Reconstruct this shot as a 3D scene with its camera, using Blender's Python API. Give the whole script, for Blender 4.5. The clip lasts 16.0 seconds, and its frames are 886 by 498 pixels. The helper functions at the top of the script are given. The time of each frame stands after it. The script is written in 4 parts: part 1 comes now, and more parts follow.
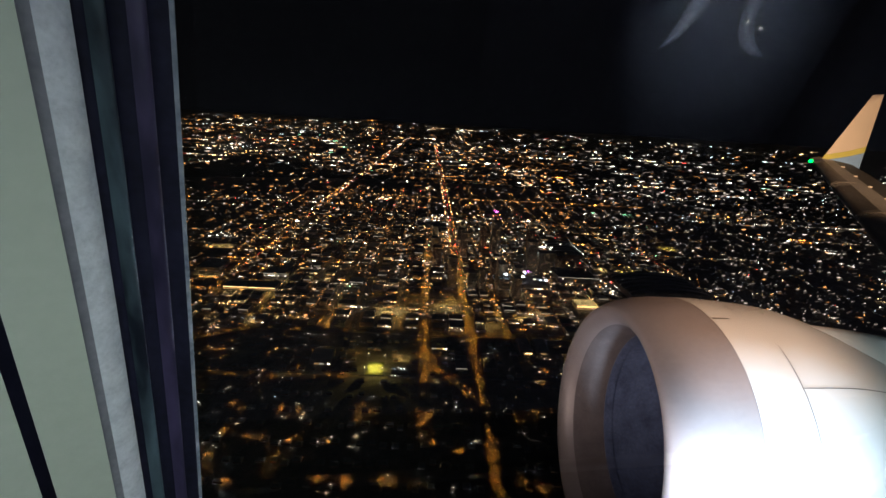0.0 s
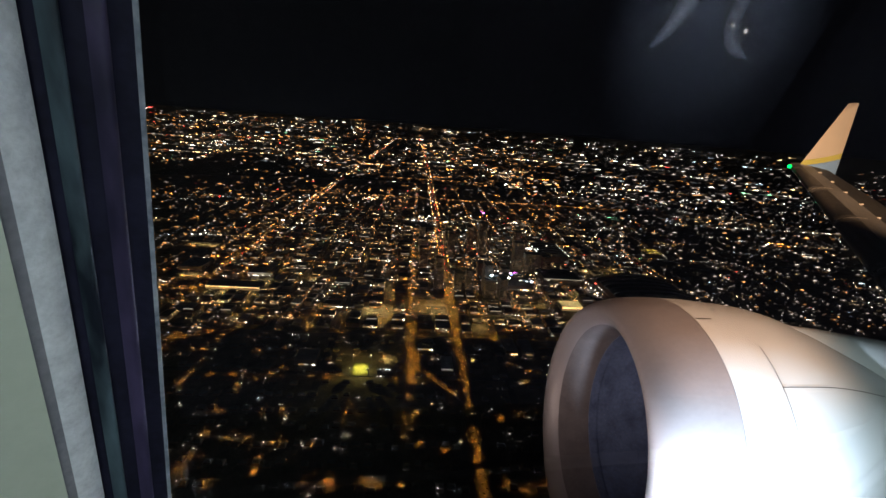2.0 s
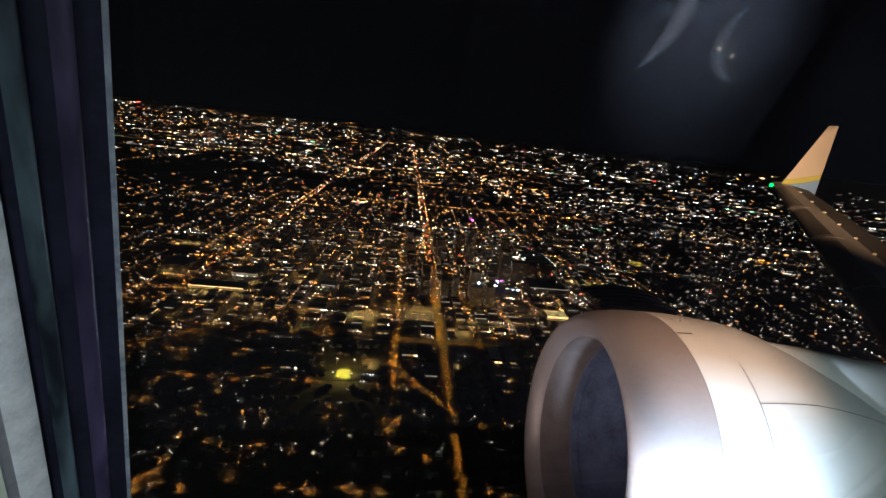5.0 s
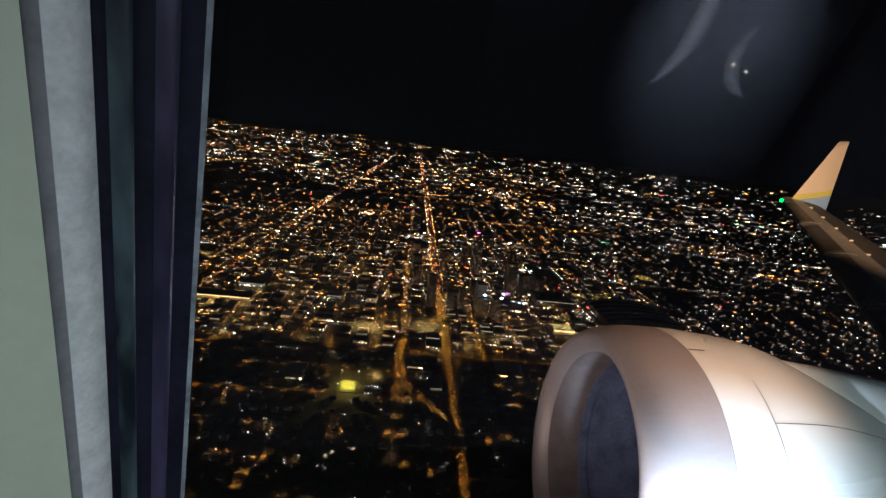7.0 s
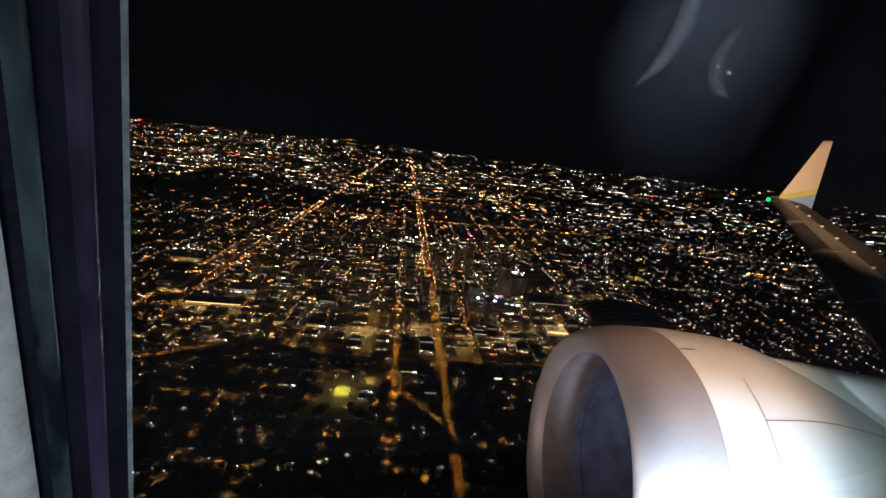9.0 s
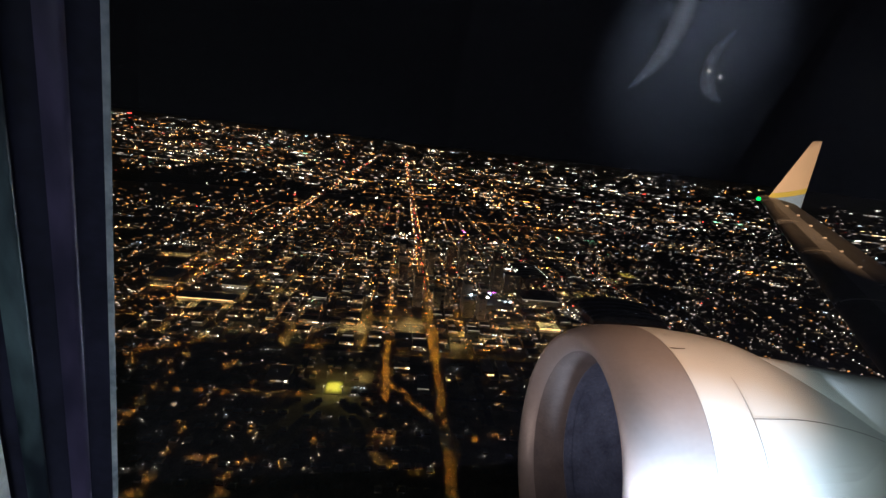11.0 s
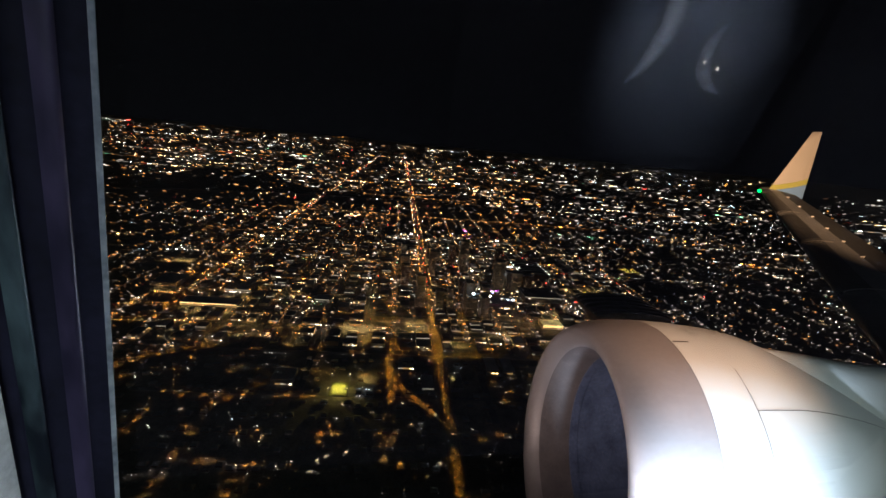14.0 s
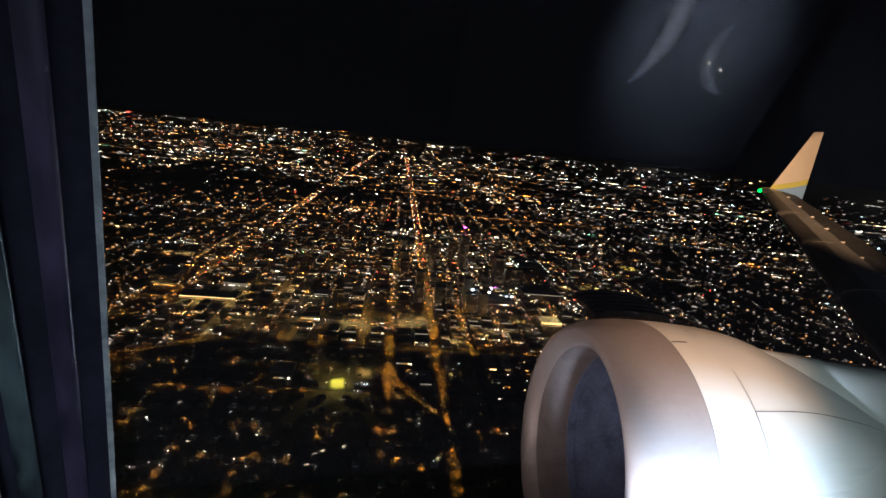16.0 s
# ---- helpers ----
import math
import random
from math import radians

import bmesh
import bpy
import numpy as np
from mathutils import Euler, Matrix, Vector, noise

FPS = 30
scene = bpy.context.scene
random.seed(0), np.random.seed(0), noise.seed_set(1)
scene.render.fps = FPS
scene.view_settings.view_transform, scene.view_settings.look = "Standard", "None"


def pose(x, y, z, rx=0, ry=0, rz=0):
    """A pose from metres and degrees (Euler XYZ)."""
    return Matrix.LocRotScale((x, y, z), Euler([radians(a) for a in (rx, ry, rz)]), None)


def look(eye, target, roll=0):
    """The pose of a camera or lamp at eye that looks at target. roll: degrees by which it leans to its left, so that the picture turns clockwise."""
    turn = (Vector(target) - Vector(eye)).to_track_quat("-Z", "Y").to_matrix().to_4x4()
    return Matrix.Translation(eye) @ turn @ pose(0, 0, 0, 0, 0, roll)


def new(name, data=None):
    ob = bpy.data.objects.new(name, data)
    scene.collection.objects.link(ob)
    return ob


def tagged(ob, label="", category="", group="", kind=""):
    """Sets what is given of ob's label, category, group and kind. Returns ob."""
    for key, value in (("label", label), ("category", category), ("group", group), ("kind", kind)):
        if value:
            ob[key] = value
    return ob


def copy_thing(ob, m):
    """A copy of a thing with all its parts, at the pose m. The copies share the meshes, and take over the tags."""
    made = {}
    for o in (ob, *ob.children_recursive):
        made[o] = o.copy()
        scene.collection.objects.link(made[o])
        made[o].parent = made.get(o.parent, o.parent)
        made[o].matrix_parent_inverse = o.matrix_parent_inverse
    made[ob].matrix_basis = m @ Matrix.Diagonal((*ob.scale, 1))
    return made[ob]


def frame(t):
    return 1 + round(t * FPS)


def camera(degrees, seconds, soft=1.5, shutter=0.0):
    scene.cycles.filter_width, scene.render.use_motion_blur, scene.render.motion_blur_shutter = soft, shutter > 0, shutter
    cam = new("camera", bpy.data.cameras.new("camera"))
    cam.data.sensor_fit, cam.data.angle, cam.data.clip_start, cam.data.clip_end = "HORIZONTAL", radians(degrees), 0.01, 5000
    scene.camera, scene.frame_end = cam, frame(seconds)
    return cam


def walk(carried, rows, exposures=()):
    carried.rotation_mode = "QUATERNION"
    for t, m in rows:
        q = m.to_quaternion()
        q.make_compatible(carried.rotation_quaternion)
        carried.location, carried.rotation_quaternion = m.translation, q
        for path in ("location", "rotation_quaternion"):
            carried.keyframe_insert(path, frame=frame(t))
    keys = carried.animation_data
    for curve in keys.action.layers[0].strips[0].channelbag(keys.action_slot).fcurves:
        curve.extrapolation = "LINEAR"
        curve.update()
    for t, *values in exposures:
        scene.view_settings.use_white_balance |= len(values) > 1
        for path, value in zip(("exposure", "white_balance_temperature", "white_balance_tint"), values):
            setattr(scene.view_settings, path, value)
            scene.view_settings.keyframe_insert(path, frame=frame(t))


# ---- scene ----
# The aircraft and the city below it stand still together; the phone is held by the window.
cam = camera(91.1, 16.0, soft=1.5)
ROWS = [  # seconds, x, y, z, yaw, pitch, roll
    (0.0, 0.0126, -0.0238, -0.0004, -5.96, -15.77, -2.29),
    (0.5, 0.0117, -0.0189, -0.0031, -6.56, -15.83, -2.69),
    (1.0, 0.0143, -0.0152, -0.0023, -7.06, -15.95, -3.03),
    (1.5, 0.0147, -0.0110, -0.0090, -7.34, -15.78, -3.07),
    (2.0, 0.0105, -0.0127, -0.0163, -7.52, -15.60, -3.21),
    (2.5, 0.0126, -0.0133, -0.0118, -7.94, -15.31, -3.49),
    (3.0, 0.0163, -0.0148, -0.0083, -8.36, -14.93, -3.43),
    (3.5, 0.0167, -0.0153, -0.0023, -8.63, -14.94, -3.72),
    (6.0, 0.0038, -0.0071, -0.0032, -8.24, -14.33, -6.08),
    (6.5, -0.0039, -0.0100, -0.0011, -7.84, -13.27, -5.67),
    (7.0, -0.0055, -0.0015, -0.0012, -7.64, -13.24, -5.75),
    (7.5, -0.0028, -0.0021, -0.0048, -7.67, -13.27, -5.51),
    (8.0, 0.0017, -0.0027, 0.0000, -8.00, -13.19, -5.43),
    (8.5, 0.0001, -0.0013, -0.0044, -8.47, -12.69, -5.07),
    (9.0, 0.0053, 0.0016, -0.0020, -8.81, -12.68, -5.17),
    (11.5, 0.0069, 0.0043, 0.0184, -9.73, -13.11, -5.59),
    (12.0, 0.0113, -0.0079, 0.0166, -9.84, -12.85, -5.36),
    (12.5, 0.0125, -0.0074, 0.0130, -9.87, -12.74, -5.07),
    (13.0, 0.0115, -0.0067, 0.0125, -9.79, -12.86, -4.71),
    (13.5, 0.0091, -0.0016, 0.0081, -9.77, -13.02, -4.50),
    (14.0, 0.0112, -0.0027, 0.0125, -9.70, -13.12, -4.35),
    (14.5, 0.0111, -0.0029, 0.0161, -9.63, -13.25, -4.40),
    (15.0, 0.0041, 0.0111, 0.0279, -9.62, -13.64, -4.91),
    (15.5, 0.0064, 0.0072, 0.0257, -9.63, -13.52, -4.82),
    (16.0, 0.0078, 0.0058, 0.0248, -9.62, -13.66, -4.97),
]
walk(cam, [(t, pose(x, y, z, 90 + pitch, roll, yaw)) for t, x, y, z, yaw, pitch, roll in ROWS])

# ---- world and large lights ----
EYE = 500.0                      # height of the aircraft above the streets
world = bpy.data.worlds.new("night_sky")
scene.world = world
world.use_nodes = True
wn = world.node_tree.nodes
wn["Background"].inputs["Color"].default_value = (0.62, 0.66, 1.0, 1)
wn["Background"].inputs["Strength"].default_value = 0.0016


def spot(name, eye, target, watts, colour, degrees, blend=1.0, radius=0.05):
    data = bpy.data.lights.new(name, "SPOT")
    data.energy, data.color, data.spot_size, data.spot_blend, data.shadow_soft_size = watts, colour, radians(degrees), blend, radius
    ob = new(name, data)
    ob.matrix_world = look(eye, target)
    return ob


# wing inspection lamps in the fuselage side: one on the wing, one on the engine
spot("wing_inspection_lamp", (9.5, 0.45, -0.40), (17.4, 15.2, 0.1), 15500, (1.0, 0.60, 0.33), 27)
spot("engine_inspection_lamp", (1.22, 0.40, -1.98), (2.23, 1.92, -1.98), 1350, (0.66, 0.81, 1.0), 48)
# added fills without a known source: cowl side, cowl top, inlet
spot("cowl_side_fill", (3.0, 0.40, -1.0), (3.3, 2.1, -1.75), 55, (0.80, 1.0, 0.98), 120)
spot("cowl_top_fill", (2.1, 0.5, 0.9), (2.60, 2.75, -1.40), 430, (1.0, 0.60, 0.38), 37)
spot("inlet_fill", (-1.6, 0.7, -1.5), (2.2, 3.1, -2.0), 600, (0.93, 0.73, 0.66), 36, 1.0, 0.45)
# added cabin fills: window trim, partition haze in the pane, and a veil
spot("window_trim_fill", (0.34, -0.60, 0.10), (-0.10, 0.08, -0.11), 13.5, (0.86, 1.0, 0.92), 27)
spot("pane_haze_fill", (1.05, -0.75, 0.45), (1.27, -1.56, -0.20), 190, (0.56, 0.68, 1.0), 46)
cabin_veil_fill = bpy.data.lights.new("cabin_veil_fill", "AREA")
cabin_veil_fill.energy, cabin_veil_fill.size, cabin_veil_fill.color = 3.6, 0.5, (0.75, 0.8, 1.0)
new("cabin_veil_fill", cabin_veil_fill).matrix_world = pose(0.2, -0.95, 1.05)


# ---- materials ----
def material(name):
    m = bpy.data.materials.new(name)
    m.use_nodes = True
    return m, m.node_tree.nodes, m.node_tree.links, m.node_tree.nodes["Principled BSDF"]


def surface(name, low, high, scale, rough=0.6, metal=0.0, bump=0.0, fine=8.0, coat=0.0, stretch=(1, 1, 1)):
    """A worn surface: colour between low and high by noise at two scales, with fine relief."""
    m, n, l, p = material(name)
    tex = n.new("ShaderNodeTexCoord")
    mp = n.new("ShaderNodeMapping")
    mp.inputs["Scale"].default_value = stretch
    a, b = n.new("ShaderNodeTexNoise"), n.new("ShaderNodeTexNoise")
    a.inputs["Scale"].default_value, b.inputs["Scale"].default_value = scale, scale * fine
    a.inputs["Detail"].default_value, b.inputs["Detail"].default_value = 4, 6
    mix = n.new("ShaderNodeMix")
    mix.inputs[0].default_value = 0.4
    ramp = n.new("ShaderNodeValToRGB")
    ramp.color_ramp.elements[0].position, ramp.color_ramp.elements[1].position = 0.32, 0.68
    ramp.color_ramp.elements[0].color, ramp.color_ramp.elements[1].color = (*low, 1), (*high, 1)
    l.new(tex.outputs["Object"], mp.inputs["Vector"])
    for t in (a, b):
        l.new(mp.outputs["Vector"], t.inputs["Vector"])
    l.new(a.outputs["Fac"], mix.inputs["A"])
    l.new(b.outputs["Fac"], mix.inputs["B"])
    l.new(mix.outputs["Result"], ramp.inputs["Fac"])
    l.new(ramp.outputs["Color"], p.inputs["Base Color"])
    p.inputs["Roughness"].default_value, p.inputs["Metallic"].default_value, p.inputs["Coat Weight"].default_value = rough, metal, coat
    if bump:
        bp = n.new("ShaderNodeBump")
        bp.inputs["Strength"].default_value = bump
        bp.inputs["Distance"].default_value = 0.1 / scale
        l.new(b.outputs["Fac"], bp.inputs["Height"])
        l.new(bp.outputs["Normal"], p.inputs["Normal"])
    return m


def glow(name, colour, strength, spread=0.0, sampled=False):
    """What gives off light; spread varies the strength from lamp to lamp."""
    m, n, l, p = material(name)
    n.remove(p)
    e = n.new("ShaderNodeEmission")
    e.inputs["Color"].default_value = (*colour, 1)
    e.inputs["Strength"].default_value = strength
    if spread:
        geo, rng, pw = n.new("ShaderNodeNewGeometry"), n.new("ShaderNodeMapRange"), n.new("ShaderNodeMath")
        pw.operation = "POWER"
        pw.inputs[1].default_value = 5.0
        rng.inputs["To Min"].default_value, rng.inputs["To Max"].default_value = strength * (1 - spread), strength * (1 + 9 * spread)
        l.new(geo.outputs["Random Per Island"], pw.inputs[0])
        l.new(pw.outputs[0], rng.inputs["Value"])
        l.new(rng.outputs["Result"], e.inputs["Strength"])
    l.new(e.outputs[0], n["Material Output"].inputs["Surface"])
    m.cycles.emission_sampling = "FRONT" if sampled else "NONE"
    return m


EARTH = surface("dry_earth", (0.09, 0.08, 0.066), (0.30, 0.265, 0.21), 0.03, 0.95, fine=9)
FAR_DARK = surface("far_ground_darkened", (0.012, 0.011, 0.009), (0.032, 0.030, 0.022), 0.01, 0.97, fine=7)
ASPHALT = surface("asphalt", (0.07, 0.07, 0.068), (0.16, 0.155, 0.15), 0.05, 0.85, fine=12)
CONCRETE = surface("concrete", (0.24, 0.23, 0.21), (0.40, 0.38, 0.35), 0.06, 0.85)
BRICKWORK = surface("brickwork", (0.16, 0.10, 0.07), (0.30, 0.20, 0.15), 0.08, 0.9)
STUCCO = surface("stucco", (0.40, 0.36, 0.30), (0.60, 0.55, 0.47), 0.05, 0.9)
ROOFING = surface("roofing_felt", (0.09, 0.09, 0.09), (0.24, 0.24, 0.23), 0.04, 0.9)
WHITE_ROOF = surface("white_roof", (0.50, 0.50, 0.48), (0.75, 0.75, 0.72), 0.04, 0.8)
STEEL = surface("galvanised_steel", (0.25, 0.25, 0.25), (0.4, 0.4, 0.4), 0.8, 0.5, 0.7)
TURF = surface("turf", (0.10, 0.12, 0.03), (0.17, 0.18, 0.05), 0.05, 0.95)
WHITE_LAMP = glow("white_lamp", (1.0, 0.93, 0.80), 1.35, 0.87)
WARM_LAMP = glow("warm_lamp", (1.0, 0.66, 0.31), 1.35, 0.87)
SODIUM_LAMP = glow("sodium_lamp", (1.0, 0.36, 0.06), 1.5, 0.87)
COOL_LAMP = glow("cool_lamp", (0.72, 0.88, 1.0), 1.1, 0.87)
GREEN_LAMP = glow("green_lamp", (0.35, 1.0, 0.55), 1.8, 0.85)
RED_LAMP = glow("red_lamp", (1.0, 0.07, 0.05), 1.6, 0.87)
BLUE_LAMP = glow("blue_lamp", (0.12, 0.22, 1.0), 3.5, 0.87)
MAGENTA_LAMP = glow("magenta_lamp", (0.9, 0.08, 1.0), 3.5, 0.87)
# these two also glow in place of lamplit ground
FAINT_GLOW = glow("faint_lamp_and_ground", (1.0, 0.82, 0.70), 0.19, 0.8)
AMBER_GLOW = glow("amber_lamp_and_ground", (1.0, 0.44, 0.14), 0.27, 0.8)
STREET_GLOW = glow("street_lamp_lens", (1.0, 0.39, 0.035), 760.0, sampled=True)
AVENUE_GLOW = glow("avenue_lamp_lens", (1.0, 0.37, 0.04), 170.0, sampled=True)
LOT_GLOW = glow("lot_lamp_lens", (1.0, 0.70, 0.25), 850.0, sampled=True)
SIDE_GLOW = glow("side_lamp_lens", (1.0, 0.43, 0.07), 2700.0, sampled=True)
DIM_GLOW = glow("dim_street_lens", (1.0, 0.42, 0.09), 100.0, sampled=True)
HOME_GLOW = glow("home_lamp_lens", (1.0, 0.86, 0.74), 60.0, sampled=True)
ARENA_STRIP = glow("arena_strip", (0.92, 1.0, 0.86), 2.2)
FLOOD_CROWN = glow("flood_crown", (1.0, 0.95, 0.55), 6.0)
ROOM_WARM = glow("lit_room_warm", (1.0, 0.62, 0.25), 0.7, 0.9)
ROOM_DIM = glow("lit_room_dim", (1.0, 0.62, 0.32), 0.10, 0.9)
ROOM_WHITE = glow("lit_room_white", (1.0, 0.92, 0.72), 0.9, 0.9)


def mesh_from(name, verts, faces):
    me = bpy.data.meshes.new(name)
    me.from_pydata([tuple(v) for v in verts], [], faces)
    me.update()
    return me


def part(name, me, mat, parent=None, label="", smooth=False):
    """Links a mesh or bmesh as one object under a thing or a part."""
    if isinstance(me, bmesh.types.BMesh):
        bm, me = me, bpy.data.meshes.new(name)
        bmesh.ops.recalc_face_normals(bm, faces=bm.faces)
        bm.to_mesh(me)
        bm.free()
    if mat is not None and not me.materials:
        me.materials.append(mat)
    if smooth:
        for f in me.polygons:
            f.use_smooth = True
    ob = new(name, me)
    ob.parent = parent
    if label:
        ob["label"] = label
    return ob


BOX_FACES = [(0, 3, 2, 1), (4, 5, 6, 7), (0, 1, 5, 4), (1, 2, 6, 5), (2, 3, 7, 6), (3, 0, 4, 7)]


class Heap:
    """Collects boxes and lamps for one joined mesh."""

    def __init__(self):
        self.v, self.f = [], []

    def box(self, x0, x1, y0, y1, z0, z1):
        k = len(self.v)
        self.v += [(x0, y0, z0), (x1, y0, z0), (x1, y1, z0), (x0, y1, z0), (x0, y0, z1), (x1, y0, z1), (x1, y1, z1), (x0, y1, z1)]
        self.f += [tuple(k + i for i in q) for q in BOX_FACES]

    def bead(self, c, ax, ay, az):
        """A lamp body: an eight-sided bead with half axes ax, ay, az."""
        k, c = len(self.v), Vector(c)
        self.v += [c + ax, c + ay, c - ax, c - ay, c + az, c - az]
        self.f += [tuple(k + i for i in q) for q in ((0, 1, 4), (1, 2, 4), (2, 3, 4), (3, 0, 4), (1, 0, 5), (2, 1, 5), (3, 2, 5), (0, 3, 5))]

    def mesh(self, name):
        return mesh_from(name, self.v, self.f)


# ---- the lie of the land ----
NORTH = radians(-4.44)           # the street grid is turned a little against the flight line
E_AX, N_AX, Z_AX = Vector((math.cos(NORTH), math.sin(NORTH), 0)), Vector((-math.sin(NORTH), math.cos(NORTH), 0)), Vector((0, 0, 1))
NEAR, RIM = 2600.0, 4750.0
LEVEL = Matrix.Rotation(radians(0.9), 4, "Y") @ Matrix.Rotation(radians(0.65), 4, "X")   # the aircraft banks and pitches a little


def land(u, v, w=0.0):
    """Place of a point u metres east and v north of the aircraft, w above the street. Past NEAR the plain is drawn in, so that it ends on the rim under the horizon."""
    p = LEVEL @ (E_AX * u + N_AX * v + Z_AX * (w - EYE))
    r = p.length
    if r > NEAR:
        p *= (NEAR + (RIM - NEAR) * (1 - math.exp(-(r - NEAR) / (RIM - NEAR)))) / r
    return p


def shrink(u, v):
    r = math.hypot(u, v, EYE)
    return land(u, v).length / r


def ground_sheet():
    verts, faces, rings, turns = [], [], 64, 96
    for i in range(rings):
        r = 40 * (90000 / 40) ** (i / (rings - 1))
        for j in range(turns):
            a = 2 * math.pi * j / turns
            verts.append(land(r * math.sin(a), r * math.cos(a)))
    for i in range(rings - 1):
        for j in range(turns):
            k = (j + 1) % turns
            faces.append((i * turns + j, i * turns + k, (i + 1) * turns + k, (i + 1) * turns + j))
    faces.append(tuple(range(turns)))
    return mesh_from("ground", verts, faces)


ground = tagged(part("ground", ground_sheet(), EARTH), "dark desert plain under the night city, blackened in the distance", "ground", kind="structure")
ground.data.materials.append(FAR_DARK)
for face in ground.data.polygons:              # past the built-up plain the land is coloured near black to look unlit
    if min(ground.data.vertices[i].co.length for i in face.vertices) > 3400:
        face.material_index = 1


def road(name, points, width, rise, label):
    verts, faces = [], []
    for i, (u, v) in enumerate(points):
        u0, v0 = points[max(i - 1, 0)]
        u1, v1 = points[min(i + 1, len(points) - 1)]
        d = math.hypot(u1 - u0, v1 - v0)
        nu, nv = -(v1 - v0) / d * width / 2, (u1 - u0) / d * width / 2
        verts += [land(u + nu, v + nv, rise), land(u - nu, v - nv, rise), land(u + nu, v + nv, rise - 0.5), land(u - nu, v - nv, rise - 0.5)]
    for i in range(len(points) - 1):
        k = 4 * i
        faces += [(k, k + 1, k + 5, k + 4), (k + 2, k, k + 4, k + 6), (k + 1, k + 3, k + 7, k + 5)]
    return tagged(part(name, mesh_from(name, verts, faces), ASPHALT), label, "road", kind="structure")


def stretch(a, b, step=60.0):
    n = max(2, int(abs(b - a) / step) + 1)
    return [a + (b - a) * i / (n - 1) for i in range(n)]


def spaced(a, b):
    """From a to b in steps that grow with distance."""
    out = [a]
    while out[-1] < b:
        out.append(min(b, out[-1] + max(60.0, out[-1] * 0.06)))
    return out


NS_MAJOR = [(-2230, 22), (-1420, 20), (-610, 24), (122, 24), (930, 20), (1740, 22), (2550, 20)]
NS_MINOR = [-520, -430, -330, -245, -170, -60, 10, 212, 312, 414, 520, 620, 720, 825]
EW_MAJOR = [(965, 18), (1735, 18), (2560, 20), (3370, 20), (4180, 20), (5900, 22), (7600, 22)]
EW_MINOR = [780, 1085, 1190, 1330, 1455, 1580, 1900, 2060, 2220, 2390]
for u, w in NS_MAJOR:
    road("road", [(u, v) for v in spaced(380, 16000)], w, 0.30, "wide asphalt avenue under orange street lamps")
for u in NS_MINOR:
    road("road", [(u, v) for v in spaced(700 if u in (10, -170, 212) else 960, 3370)], 14, 0.26, "narrow asphalt street between city blocks")
for v, w in EW_MAJOR:
    road("road", [(u, v) for u in stretch(-1.6 * v, 1.6 * v, 80)], w, 0.38, "wide asphalt cross street with lamps")
for v in EW_MINOR:
    road("road", [(u, v) for u in stretch(-900, 1000, 80)], 12, 0.34, "asphalt cross street between city blocks")
CURVE = [(-700, 850), (-610, 862), (-540, 885), (-470, 930), (-400, 962)]
road("road", CURVE, 14, 0.42, "curved asphalt road round a dark field")
road("road", [(20, 835), (40, 799), (75, 755), (115, 700), (118, 660)], 10, 0.46, "asphalt slip road joining the avenue at an angle")
# ---- street lamps ----
def rise_at(u, v, w, turn=0.0):
    m = Matrix.Translation(land(u, v, w)) @ LEVEL @ Matrix.Rotation(NORTH + turn, 4, "Z")
    return m


def hood_boxes(h, x, y, z, deep=0.5):
    """A lamp hood of five plates, open below, over (x, y) at height z."""
    h.box(x - 1.0, x + 1.0, y - 1.0, y + 1.0, z + 0.02, z + 0.15)
    h.box(x - 1.0, x - 0.92, y - 1.0, y + 1.0, z - deep, z + 0.02)
    h.box(x + 0.92, x + 1.0, y - 1.0, y + 1.0, z - deep, z + 0.02)
    h.box(x - 0.92, x + 0.92, y - 1.0, y - 0.92, z - deep, z + 0.02)
    h.box(x - 0.92, x + 0.92, y + 0.92, y + 1.0, z - deep, z + 0.02)


def lamp_post(name, height, glow_mat, label, deep=0.5):
    top = bpy.data.objects.new(name, None)
    scene.collection.objects.link(top)
    bm = bmesh.new()
    bmesh.ops.create_cone(bm, cap_ends=True, segments=6, radius1=0.16, radius2=0.09, depth=height, matrix=Matrix.Translation((0, 0, height / 2)))
    part("pole", bm, STEEL, top)
    h = Heap()
    h.box(-0.08, 0.08, 0, 1.3, height - 0.15, height)
    part("arm", h.mesh("arm"), STEEL, top)
    h = Heap()
    hood_boxes(h, 0, 2.2, height, deep)
    part("hood", h.mesh("hood"), STEEL, top)
    z = height - 0.1
    part("lens", mesh_from("lens", [(-0.8, 1.4, z), (0.8, 1.4, z), (0.8, 3.0, z), (-0.8, 3.0, z)], [(0, 3, 2, 1)]), glow_mat, top, "glowing lamp lens")
    return tagged(top, label, "street lamp", "street lamps of the city")


rng = random.Random(7)
STREET = lamp_post("street_lamp", 8.0, STREET_GLOW, "tall steel street lamp with glowing orange head", 0.9)
AVENUE = lamp_post("avenue_lamp", 10.5, AVENUE_GLOW, "very tall steel avenue lamp with glowing orange head", 1.5)
LOT = lamp_post("lot_lamp", 12.0, LOT_GLOW, "tall steel car park lamp with warm white head")
lamp_used = {}


def put_lamp(ob, u, v, w, turn):
    m = rise_at(u, v, w, turn)
    if ob not in lamp_used:
        ob.matrix_basis = m
        lamp_used[ob] = 1
        return
    lamp_used[ob] += 1
    copy_thing(ob, m)


def lamps_ns(u, v0, v1, step, off, keep=1.0, kind=None):
    v, side = v0, 1
    while v < v1:
        if rng.random() < keep:
            put_lamp(kind or STREET, u + side * off, v + rng.uniform(-2, 2), 0.3, radians(90) * side)
        v, side = v + step, -side


